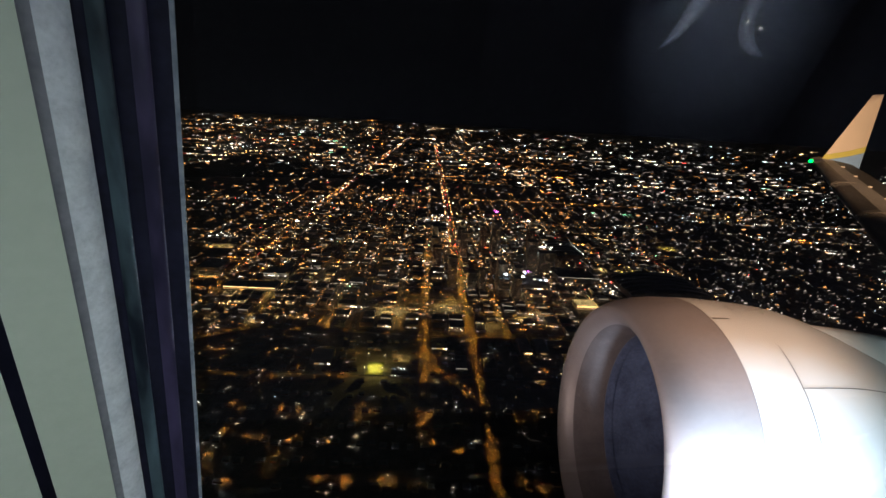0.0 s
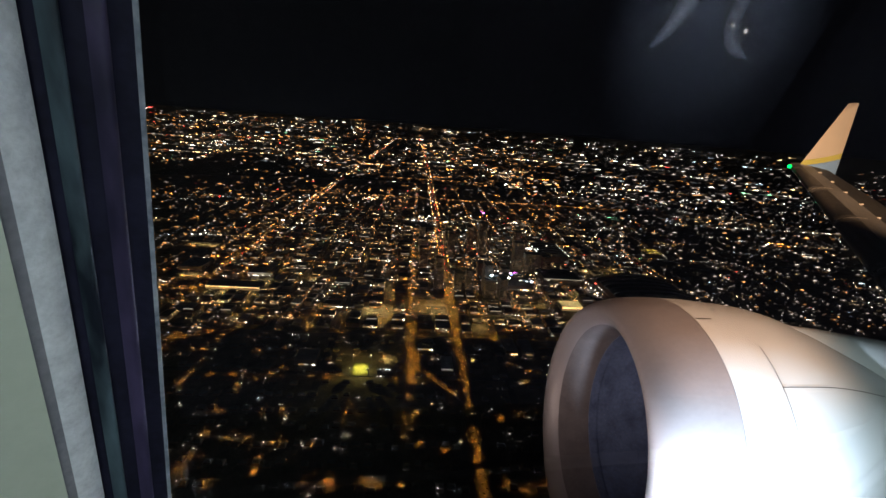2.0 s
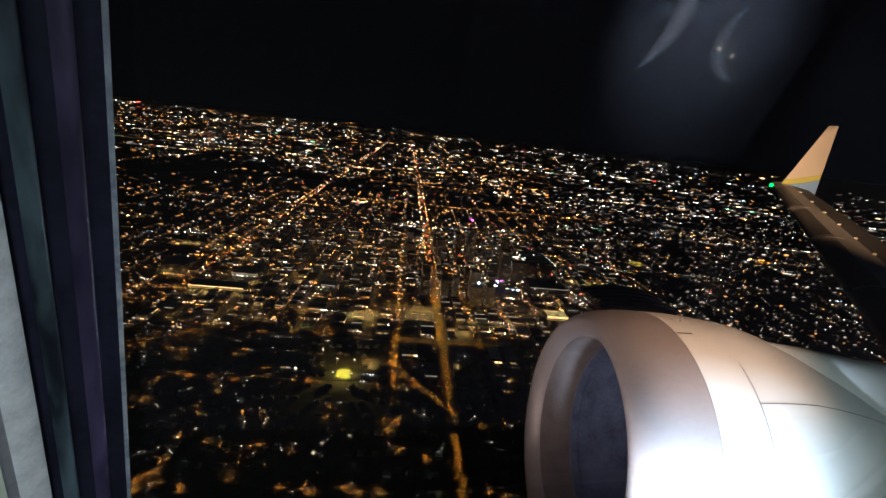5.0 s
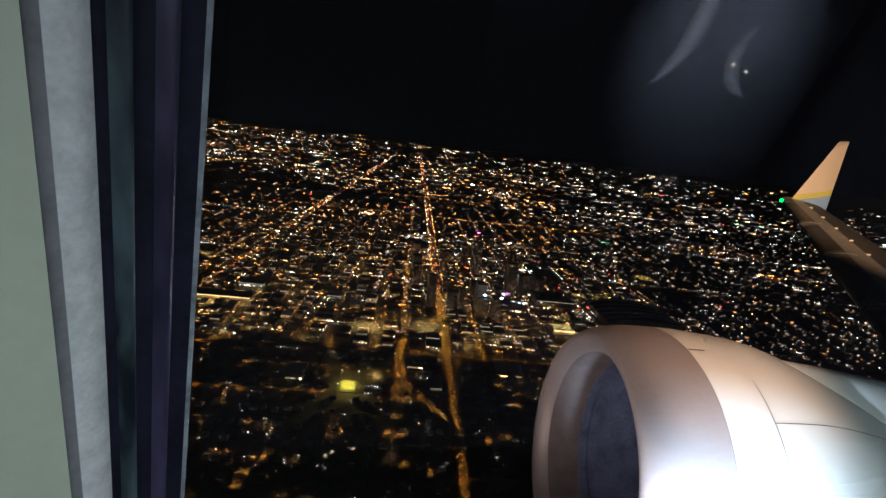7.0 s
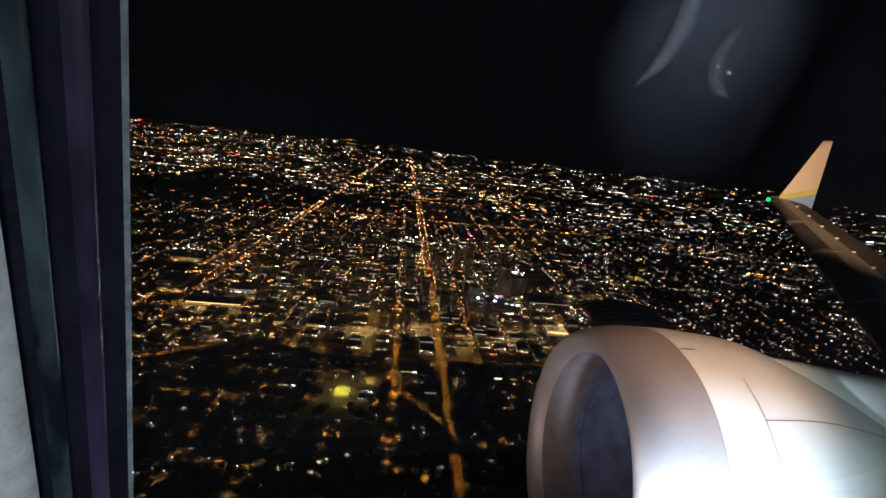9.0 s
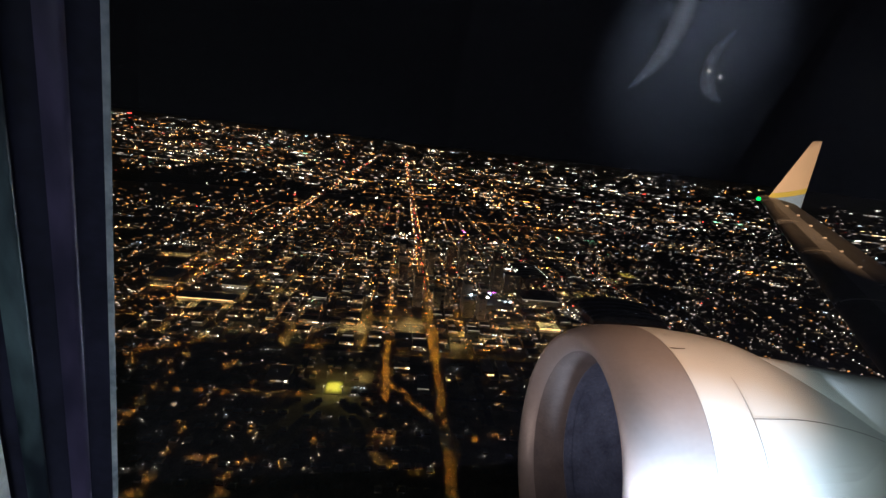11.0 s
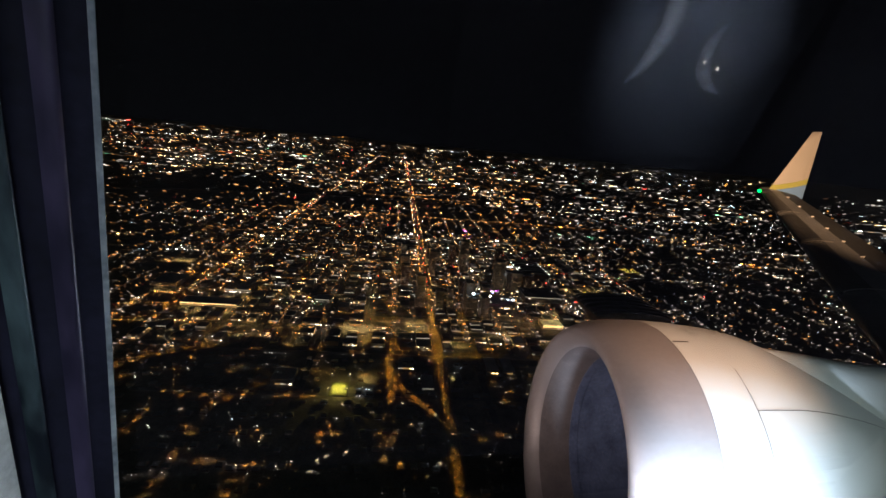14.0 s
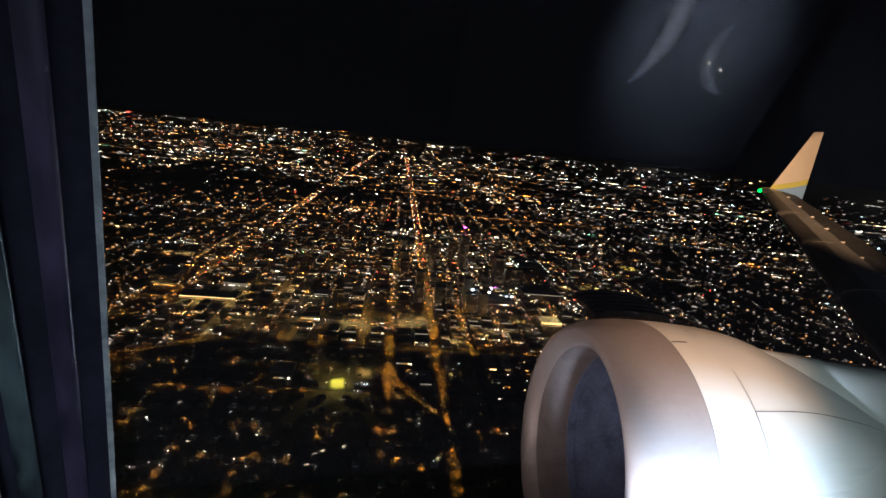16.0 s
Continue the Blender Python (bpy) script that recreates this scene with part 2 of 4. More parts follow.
def lamps_ew(v, u0, u1, step, off, keep=1.0, kind=None):
    u, side = u0, 1
    while u < u1:
        if rng.random() < keep:
            put_lamp(kind or STREET, u + rng.uniform(-4, 4), v + side * off, 0.3, radians(180) * (side > 0))
        u, side = u + step, -side


lamps_ns(122, 455, 634, 9, 5, 0.85, AVENUE)     # the avenue dips under a bridge here
lamps_ns(122, 688, 930, 10, 5, 0.85, AVENUE)
lamps_ns(122, 930, 1300, 15, 7, 0.85)
lamps_ns(122, 1300, 2300, 18, 8, 0.55)
lamps_ns(10, 800, 1700, 19, 5, 0.7)
lamps_ns(10, 765, 800, 12, 4, 0.9, AVENUE)
lamps_ns(-610, 1120, 2350, 24, 8, 0.9)
lamps_ns(212, 960, 1350, 19, 5, 0.7)
lamps_ew(965, -400, 430, 14, 5, 0.5, AVENUE)
for (u, v), (u2, v2) in zip(CURVE, CURVE[1:]):
    n = round(math.hypot(u2 - u, v2 - v) / 13)
    for k in range(n):
        put_lamp(AVENUE, u + (u2 - u) * k / n + rng.uniform(-2, 2), v + (v2 - v) * k / n + rng.choice([-4, 0, 4]), 0.42, rng.uniform(0, 6))
for k in range(11):
    put_lamp(AVENUE, 26 + 7.6 * k + rng.uniform(-1, 1), 818 - 10.6 * k, 0.46, 0.0)
for u, v in ((178, 655), (30, 584), (71, 571), (269, 815), (-374, 764), (-289, 760), (-245, 800), (-153, 768), (-335, 765)):
    put_lamp(AVENUE, u, v, 0.0, 1.2)
for u, v in ((75, 1100), (60, 1140), (95, 1150), (45, 1120), (-30, 1090), (-60, 1110), (-20, 1135), (177, 1013), (160, 1020), (185, 1025), (260, 1060), (290, 1080), (330, 1100), (250, 1240), (300, 1250), (-350, 1290), (-300, 1300), (-40, 845), (145, 842),
             (-560, 1165), (-520, 1165), (-480, 1165), (-440, 1165), (-480, 1260), (-430, 1270), (-690, 1290), (-660, 1290), (520, 1290), (560, 1270), (350, 1500), (420, 1560), (-420, 1000), (-360, 1010), (660, 1520), (720, 1540), (780, 1560)):
    put_lamp(LOT, u, v, 0.0, rng.uniform(0, 6))

# the side streets' lamps, too many to tell apart
side_poles, side_hoods, side_lens, yard_lens = Heap(), Heap(), Heap(), Heap()


def side_lamp(u, v, lens, height=9.0):
    side_poles.box(u - 0.1, u + 0.1, v - 0.1, v + 0.1, 0, height)
    hood_boxes(side_hoods, u, v, height, 0.65)
    k = len(lens.v)
    lens.v += [(u - 0.8, v - 0.8, height - 0.1), (u + 0.8, v - 0.8, height - 0.1), (u + 0.8, v + 0.8, height - 0.1), (u - 0.8, v + 0.8, height - 0.1)]
    lens.f.append((k, k + 3, k + 2, k + 1))


for u0 in NS_MINOR + [-700]:
    keep = rng.uniform(0.35, 0.9)
    v = 980.0
    while v < 1900:
        if rng.random() < keep and u0 not in (10, 212) and abs(u0) < 840:
            side_lamp(u0 + rng.choice([-6, 6]), v, side_lens if rng.random() < 0.8 else yard_lens)
        v += 26
for v0 in [1085, 1190, 1330, 1455, 1580, 1735, 1900]:
    keep = rng.uniform(0.4, 0.9)
    u = -720.0
    while u < 860:
        if rng.random() < keep and not 600 < u < 940 - 0.1 * v0:
            side_lamp(u, v0 + rng.choice([-5, 5]), side_lens if rng.random() < 0.7 else yard_lens)
        u += 27
for u0 in NS_MINOR + [-700, -800, -900, 1030, 1130, 1240, 1340]:
    keep = rng.uniform(0.15, 0.75)
    v = 1905.0
    while v < 3500:
        if rng.random() < keep:
            side_lamp(u0 + rng.choice([-6, 6]), v, side_lens if rng.random() < 0.8 else yard_lens)
        v += 75
for v0 in [2060, 2220, 2390, 2560, 2730, 2905, 3130, 3370]:
    keep = rng.uniform(0.2, 0.8)
    u = -1500.0
    while u < 1900:
        if rng.random() < keep * (1.0 if u < 700 else 0.5):
            side_lamp(u, v0 + rng.choice([-5, 5]), side_lens if rng.random() < 0.7 else yard_lens)
        u += 80
for _ in range(130):               # yards and car parks all round
    v = rng.uniform(1700, 3600)
    u = rng.uniform(-0.75, 1.15) * v
    for k in range(rng.randint(1, 4)):
        side_lamp(u + k * 19, v + rng.uniform(-3, 3), yard_lens if rng.random() < 0.6 else side_lens, 10.0)
for v0, u1, u2 in ((862, -640, -520),):
    u = u1
    while u < u2:
        if rng.random() < 0.3:
            side_lamp(u, v0, side_lens, 8.0)
        u += 30
for _ in range(75):                # yards and car parks
    u, v = rng.uniform(-720, 560), rng.uniform(985, 1900)
    for k in range(rng.randint(1, 4)):
        side_lamp(u + k * 16, v + rng.uniform(-3, 3), yard_lens if rng.random() < 0.75 else side_lens, 10.0)
for _ in range(40):                # yards in the quarters to the east
    u, v = rng.uniform(520, 1700), rng.uniform(1480, 2500)
    for k in range(rng.randint(1, 3)):
        side_lamp(u + k * 18, v + rng.uniform(-3, 3), yard_lens if rng.random() < 0.7 else side_lens, 9.0)
home_lens, dim_lens = Heap(), Heap()
for u0 in (-520, -420, -317, -205, -100, 10, 228, 330, 432):     # the lanes among the homes
    keep, v = rng.uniform(0.12, 0.5), 470.0
    while v < 950:
        if rng.random() < keep and not (-130 < u0 < -60 and 750 < v < 850):
            side_lamp(u0 + rng.choice([-4, 4]), v + rng.uniform(-6, 6), dim_lens, 7.5)
        v += 27
for v0 in (505, 585, 665, 770, 860):
    keep, u = rng.uniform(0.12, 0.5), -620.0
    while u < 480:
        if rng.random() < keep and abs(u - 122) > 20 and not (-130 < u < -60 and 750 < v0 < 850):
            side_lamp(u + rng.uniform(-6, 6), v0 + rng.choice([-4, 4]), dim_lens, 7.5)
        u += 27
for _ in range(60):                # porch and yard lamps of the homes to the south
    u, v = rng.uniform(-420, 560), rng.uniform(440, 955)
    if abs(u - 122) > 20 and not (-130 < u < -60 and 750 < v < 850):
        side_lamp(u, v, home_lens, rng.uniform(2.3, 3.4))
lamp_field = tagged(new("side_street_lamps"), "rows of side street and car park lamps, lit", "street lamps", kind="stuff")
lamp_field.matrix_basis = rise_at(0, 0, 0.0)
for nm, heap, mat in (("poles", side_poles, STEEL), ("hoods", side_hoods, STEEL), ("lenses", side_lens, SIDE_GLOW), ("dim_lenses", dim_lens, DIM_GLOW), ("yard_lenses", yard_lens, LOT_GLOW), ("home_lenses", home_lens, HOME_GLOW)):
    tagged(part(nm, heap.mesh(nm), mat, lamp_field), kind="stuff")

# floodlit playing field
field = tagged(new("sports_field"), "bright yellow-green floodlit playing field with corner masts", "sports field")
field.matrix_basis = rise_at(-92, 800, 0.3)
h = Heap()
h.box(-17, 17, -25, 25, 0, 0.3)
part("turf", h.mesh("turf"), TURF, field, "floodlit grass")
for x, y in ((-19, -28), (19, -28), (-19, 28), (19, 28)):
    mast = new("mast")
    mast.parent = field
    h = Heap()
    h.box(x - 0.3, x + 0.3, y - 0.3, y + 0.3, -0.3, 18)
    part("pole", h.mesh("pole"), STEEL, mast)
    h = Heap()
    h.box(min(x, x * 0.7), max(x, x * 0.7), min(y, y * 0.7), max(y, y * 0.7), 16.3, 16.8)
    part("lamp_frame", h.mesh("lamp_frame"), STEEL, mast)
    head, aim = field.matrix_basis @ Vector((x * 0.9, y * 0.9, 15.5)), field.matrix_basis @ Vector((-x * 0.1, -y * 0.1, 0.0))
    spot("field_floodlight", head, aim, 150000, (1.0, 0.80, 0.20), 66, 0.9, 0.8)
    h = Heap()
    h.bead((x * 0.95, y * 0.95, 18.4), Vector((1.0, 0, 0)), Vector((0, 1.0, 0)), Vector((0, 0, 0.8)))
    part("floodlight_crown", h.mesh("floodlight_crown"), FLOOD_CROWN, mast, "bright floodlight head")


# ---- buildings ----
def building(u, v, w, d, h, wall, roof, style, label, category="building", turn=0.0, name="low_building"):
    """A block w wide, d deep and h high: wall shell, sunken roof with plant units, lit openings by style."""
    top = bpy.data.objects.new(name, None)
    scene.collection.objects.link(top)
    top.matrix_basis = rise_at(u, v, 0.0, turn)
    x, y, t = w / 2, d / 2, 0.5
    o = Heap()
    o.box(-x, x, -y, -y + t, 0, h)
    o.box(-x, x, y - t, y, 0, h)
    o.box(-x, -x + t, -y + t, y - t, 0, h)
    o.box(x - t, x, -y + t, y - t, 0, h)
    part("wall", o.mesh("wall"), wall, top)
    o = Heap()
    o.box(-x + t, x - t, -y + t, y - t, h - 1.6, h - 1.0)
    for _ in range(rng.randint(1, 4)):
        a, b = rng.uniform(-0.7, 0.5) * x, rng.uniform(-0.7, 0.5) * y
        o.box(a, a + rng.uniform(2, 5), b, b + rng.uniform(2, 5), h - 1.0, h + rng.uniform(0.3, 1.8))
    part("roof", o.mesh("roof"), roof, top)
    o, q, deep = Heap(), Heap(), 0.12
    if style in ("office", "tower"):
        floors, bays = max(1, int(h / 3.6)), max(2, int(w / 4.0))
        side = max(2, int(d / 4.0))
        for f in range(floors):
            z0 = 1.2 + f * 3.6
            row = rng.random() < 0.10
            for b in range(bays):
                if row or rng.random() < (0.22 if style == "tower" else 0.36):
                    a = -x + (b + 0.2) * w / bays
                    (o if style == "tower" or rng.random() < 0.6 else q).box(a, a + 0.6 * w / bays, -y - deep, -y + 0.1, z0, z0 + 1.7)
            for b in range(side):
                if rng.random() < 0.25:
                    a = -y + (b + 0.2) * d / side
                    for xx in (-x - deep, x - 0.1):
                        o.box(xx, xx + deep + 0.1, a, a + 0.6 * d / side, z0, z0 + 1.7)
    elif style == "shop":
        a = -x + 1.0
        while a < x - 2:
            b = min(x - 1, a + rng.uniform(2, 7))
            if rng.random() < 0.6:
                (o if rng.random() < 0.5 else q).box(a, b, -y - deep, -y + 0.1, 0.6, min(h - 1, 3.4))
            a = b + 1.2
    elif style == "garage":
        for f in range(int(h / 3.2)):
            o.box(-x + 1, x - 1, -y - deep, -y + 0.1, 1.2 + 3.2 * f, 2.3 + 3.2 * f)
    elif style == "rim":
        q.box(-x + 1, x - 1, -y - deep, -y + 0.1, h - 2.2, h - 1.2)
    for heap, mat, nm in ((o, ROOM_DIM if style == "tower" else ROOM_WARM, "warm_windows"), (q, ROOM_WHITE, "white_windows")):
        if heap.v:
            tagged(part(nm, heap.mesh(nm), mat, top, "lit windows"), kind="stuff")
    return tagged(top, label, category, "buildings of the city")


WALLS = [(CONCRETE, "grey concrete"), (STUCCO, "pale stucco"), (BRICKWORK, "brown brick")]
columns = sorted([u for u in NS_MINOR] + [-610, 122, 930])
lines = sorted([v for v in EW_MINOR] + [965, 1735])
KEEP = [(430, 530, 1130, 1215), (590, 950, 1200, 1440), (280, 590, 1290, 1500), (490, 640, 1600, 1820), (-610, -400, 1150, 1275), (30, 122, 1060, 1200), (-140, -10, 760, 900)]
for cu, cu2 in zip(columns, columns[1:]):
    for cv, cv2 in zip(lines, lines[1:]):
        if cv < 700:
            continue
        bw, bd = cu2 - cu - 22, cv2 - cv - 22
        if bw < 25 or bd < 25:
            continue
        mu, mv = (cu + cu2) / 2, (cv + cv2) / 2
        if any(a < mu < b and c < mv < d for a, b, c, d in KEEP):
            continue
        downtown = 0 < mu < 520 and 1190 < mv < 2100
        if mu < -245 and mv < 965 or (mu > 520 and mv < 1190):
            continue
        nx, ny = (2 if bw > 60 else 1), (2 if bd > 80 else 1)
        for k in range(nx * ny):
            if rng.random() < (0.22 if mv > 960 else 0.6):
                continue
            cw, cd = bw / nx, bd / ny
            ww, dd = cw * rng.uniform(0.55, 0.9), cd * rng.uniform(0.45, 0.9)
            uu, vv = mu + (k % nx - (nx - 1) / 2) * cw, mv + (k // nx - (ny - 1) / 2) * cd
            wall, wn_ = rng.choice(WALLS)
            if downtown and rng.random() < 0.34:
                hh = rng.uniform(30, 75) if rng.random() < 0.7 else rng.uniform(80, 135)
                building(uu, vv, min(ww, 42), min(dd, 45), hh, wall, ROOFING, "tower", f"{wn_} office tower with a few lit windows", "tower", name="office_tower")
            else:
                hh = rng.uniform(4, 13)
                style = rng.choice(["shop", "shop", "office", "rim", "dark", "dark"])
                what = {"shop": "with a lit shop front", "office": "with scattered lit windows", "rim": "with a lit cornice", "dark": "standing dark"}[style]
                building(uu, vv, ww, dd, hh, wall, WHITE_ROOF if rng.random() < 0.3 else ROOFING, style, f"low {wn_} building {what}")
building(-505, 1215, 150, 48, 11, STUCCO, WHITE_ROOF, "garage", "long pale parking garage with two lit decks", "parking garage", name="parking_garage")
building(-690, 1375, 72, 90, 14, STUCCO, WHITE_ROOF, "dark", "large windowless pale warehouse", "warehouse", name="warehouse")
building(-470, 1345, 80, 60, 9, STUCCO, WHITE_ROOF, "rim", "white flat-roofed store with a lit cornice", "store", name="store")
building(478, 1172, 64, 46, 13, STUCCO, WHITE_ROOF, "garage", "gold-lit parking deck beside the ballpark", "parking garage", name="parking_garage")
for u, v in ((462, 1160), (494, 1160), (462, 1184), (494, 1184)):
    put_lamp(LOT, u, v, 12.0, 0.0)
building(440, 1500, 60, 40, 70, CONCRETE, ROOFING, "tower", "broad grey hotel tower, dimly lit", "tower", name="hotel_tower")


def big_hall(u, v, w, d, eave, ridge, label, name, category):
    """A wide hall with a barrel roof on trusses, buttressed walls and a lit gable."""
    top = bpy.data.objects.new(name, None)
    scene.collection.objects.link(top)
    top.matrix_basis = rise_at(u, v, 0.0)
    o = Heap()
    o.box(-w / 2, w / 2, -d / 2, -d / 2 + 2, 0, eave)
    o.box(-w / 2, w / 2, d / 2 - 2, d / 2, 0, eave)
    o.box(-w / 2, -w / 2 + 2, -d / 2 + 2, d / 2 - 2, 0, eave)
    o.box(w / 2 - 2, w / 2, -d / 2 + 2, d / 2 - 2, 0, eave)
    part("wall", o.mesh("wall"), BRICKWORK, top)
    verts, faces, n = [], [], 20
    for j, y in enumerate((-d / 2 - 3, d / 2 + 3)):
        for i in range(n + 1):
            a = math.pi * i / n
            verts.append((-math.cos(a) * (w / 2 + 3), y, eave + (ridge - eave) * math.sin(a)))
    for i in range(n):
        faces.append((i, i + 1, n + 2 + i, n + 1 + i))
    faces += [tuple(range(n + 1))[::-1], tuple(range(n + 1, 2 * n + 2))]
    part("roof", mesh_from("roof", verts, faces), ROOFING, top)
    for k in range(5):
        y = -d / 2 + (k + 0.5) * d / 5
        o = Heap()
        for i in range(n):
            a, b = math.pi * i / n, math.pi * (i + 1) / n
            xa, xb = -math.cos(a) * (w / 2 + 3), -math.cos(b) * (w / 2 + 3)
            za = eave + (ridge - eave) * min(math.sin(a), math.sin(b))
            o.box(min(xa, xb), max(xa, xb), y, y + 2.5, za, za + 5)
        part("truss", o.mesh("truss"), STEEL, top)
    return tagged(top, label, category)


big_hall(770, 1315, 250, 180, 20, 38, "huge dark ballpark with a ribbed barrel roof", "stadium", "stadium")
arena = big_hall(566, 1712, 112, 178, 26, 36, "dark round-roofed arena with bright strips along its eaves", "arena", "arena")
for x in (-59.5, 59.5):
    o = Heap()
    for k in range(12):
        if rng.random() < 0.8:
            o.box(x - 1.6, x + 1.6, -84 + 14 * k, -72 + 14 * k, 27, 29)
    part("eave_light", o.mesh("eave_light"), ARENA_STRIP, arena, "long white light strip")
building(520, 1428, 132, 112, 20, CONCRETE, ROOFING, "rim", "wide dark convention hall with a lit cornice", "hall", name="convention_hall")
building(348, 1338, 104, 84, 15, CONCRETE, ROOFING, "shop", "dark flat-roofed hall with lit shop fronts", "hall", name="market_hall")


def lit_lot(name, u, v, w, d, mat, cols, rows, label):
    """A slab of paving or lawn under its own lamps."""
    top = tagged(new(name), label, name.replace("_", " "))
    top.matrix_basis = rise_at(u, v, 0.2)
    o = Heap()
    o.box(-w / 2, w / 2, -d / 2, d / 2, 0, 0.35)
    part("surface", o.mesh("surface"), mat, top)
    o = Heap()
    for x, y, e, f in ((0, -d / 2, w / 2, 0.2), (0, d / 2, w / 2, 0.2), (-w / 2, 0, 0.2, d / 2), (w / 2, 0, 0.2, d / 2)):
        o.box(x - e, x + e, y - f, y + f, 0.35, 0.6)
    part("kerb", o.mesh("kerb"), CONCRETE, top)
    for i in range(cols):
        for j in range(rows):
            put_lamp(LOT, u + ((i + 0.5) / cols - 0.5) * w, v + ((j + 0.5) / rows - 0.5) * d, 0.5, rng.uniform(0, 6))


lit_lot("lawn", 742, 1500, 120, 70, TURF, 5, 2, "long green lawn under white lamps")
lit_lot("sports_court", 1106, 1879, 60, 70, TURF, 3, 2, "yellow-green lamplit sports court")
lit_lot("car_park", -88, 1085, 62, 70, ASPHALT, 3, 2, "grey asphalt car park under warm lamps")
lit_lot("car_park", 78, 1100, 56, 80, ASPHALT, 2, 2, "grey asphalt car park under warm lamps")
lit_lot("car_park", -780, 1610, 110, 60, CONCRETE, 3, 1, "pale concrete car park under warm lamps")

# rows of small homes south of the avenue
homes, home_roofs = Heap(), Heap()
for row in range(12):
    v = 455 + row * 42
    u = -800.0
    while u < 600:
        u += rng.uniform(15, 24)
        if rng.random() < 0.3 or abs(u - 122) < 24 or (-125 < u < -60 and 755 < v < 845) or (abs(u - 10) < 14 and v > 690):
            continue
        w, d, h = rng.uniform(9, 14), rng.uniform(8, 12), rng.uniform(2.8, 3.4)
        y = v + rng.uniform(-6, 6)
        homes.box(u - w / 2, u + w / 2, y - d / 2, y + d / 2, 0, h)
        k, e = len(home_roofs.v), 0.5
        home_roofs.v += [(u - w / 2 - e, y - d / 2 - e, h), (u + w / 2 + e, y - d / 2 - e, h), (u + w / 2 + e, y + d / 2 + e, h), (u - w / 2 - e, y + d / 2 + e, h), (u - w / 4, y, h + 2.2), (u + w / 4, y, h + 2.2)]
        home_roofs.f += [tuple(k + i for i in q) for q in ((0, 1, 5, 4), (1, 2, 5), (2, 3, 4, 5), (3, 0, 4), (3, 2, 1, 0))]
home_rows = tagged(new("homes"), "rows of small dark single-storey homes with hipped roofs", "houses", kind="stuff")
home_rows.matrix_basis = rise_at(0, 0, 0.0)
tagged(part("walls", homes.mesh("walls"), BRICKWORK, home_rows), kind="stuff")
tagged(part("roofs", home_roofs.mesh("roofs"), ROOFING, home_rows), kind="stuff")

# ---- the city's lights ----
heaps = {k: Heap() for k in ("white", "warm", "sodium", "cool", "green", "red", "blue", "magenta", "faint", "faint_amber")}
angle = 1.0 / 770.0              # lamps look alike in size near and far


def light_at(kind, u, v, w, size, long=1.0):
    """A lamp or a lit sign; size in metres as it would be near by."""
    s = shrink(u, v) * 1.2
    heaps[kind].bead(land(u, v, w), E_AX * size * s * long, N_AX * size * s, Z_AX * size * s * 0.8)


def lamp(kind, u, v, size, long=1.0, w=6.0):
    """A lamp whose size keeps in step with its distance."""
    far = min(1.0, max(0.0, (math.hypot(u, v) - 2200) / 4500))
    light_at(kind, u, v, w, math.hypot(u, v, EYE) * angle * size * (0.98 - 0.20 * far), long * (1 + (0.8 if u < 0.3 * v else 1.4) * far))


def lit_run(kind, u, v, size, metres, w=9.0):
    """A stretched glowing bead in place of a lamplit length of avenue."""
    s, a = shrink(u, v), math.hypot(u, v, EYE) * angle * size
    heaps[kind].bead(land(u, v, w), E_AX * a * s, N_AX * metres * s, Z_AX * a * s * 0.6)


def thinned(u, v):
    """Lamps that stand close to the horizon are seen through haze, and hills hide those to the east: fewer come through."""
    d = EYE / (math.hypot(u, v) * angle)
    return max(0.0, min(1.0, (d - 9) / 60)) if u > 0.12 * v else min(1.0, 0.08 + d / 60)


def pick(table):
    r = rng.random()
    for k, share in table:
        r -= share
        if r < 0:
            return k
    return table[-1][0]


TOWN_MIX = [("white", 0.20), ("warm", 0.36), ("sodium", 0.30), ("cool", 0.05), ("green", 0.02), ("red", 0.07)]
NORTH_MIX = [("white", 0.46), ("warm", 0.40), ("sodium", 0.06), ("cool", 0.04), ("green", 0.02), ("red", 0.02)]
EAST_MIX = [("white", 0.56), ("warm", 0.22), ("sodium", 0.06), ("cool", 0.12), ("green", 0.02), ("red", 0.02)]
WEST_MIX = [("white", 0.40), ("warm", 0.32), ("sodium", 0.14), ("cool", 0.08), ("green", 0.02), ("red", 0.04)]
STREET_MIX = [("sodium", 0.60), ("warm", 0.30), ("white", 0.10)]
# places that are darker or brighter than the rest: u, v, half width, half depth, gain
PATCHES = [(-1650, 3900, 1100, 1300, -0.55), (-500, 5000, 420, 1500, -0.35), (-250, 3300, 320, 420, -0.30), (1500, 1750, 500, 330, -0.25), (2300, 5200, 1500, 600, -0.30),
           (-6500, 14000, 5200, 5200, 0.55), (-2900, 22000, 2600, 9000, 0.45), (-700, 2000, 300, 500, 0.25), (-900, 6600, 500, 1500, 0.30), (850, 7600, 700, 2600, 0.35),
           (2600, 4300, 1700, 500, 0.35), (420, 2050, 420, 520, 0.35), (3300, 2300, 900, 400, 0.15), (9000, 14000, 7000, 5000, -0.25), (150, 16000, 900, 5000, -0.40)]


def mix_at(u, v):
    return EAST_MIX if u > 0.34 * v + 150 else WEST_MIX if u < -0.30 * v else TOWN_MIX if v < 3600 else NORTH_MIX


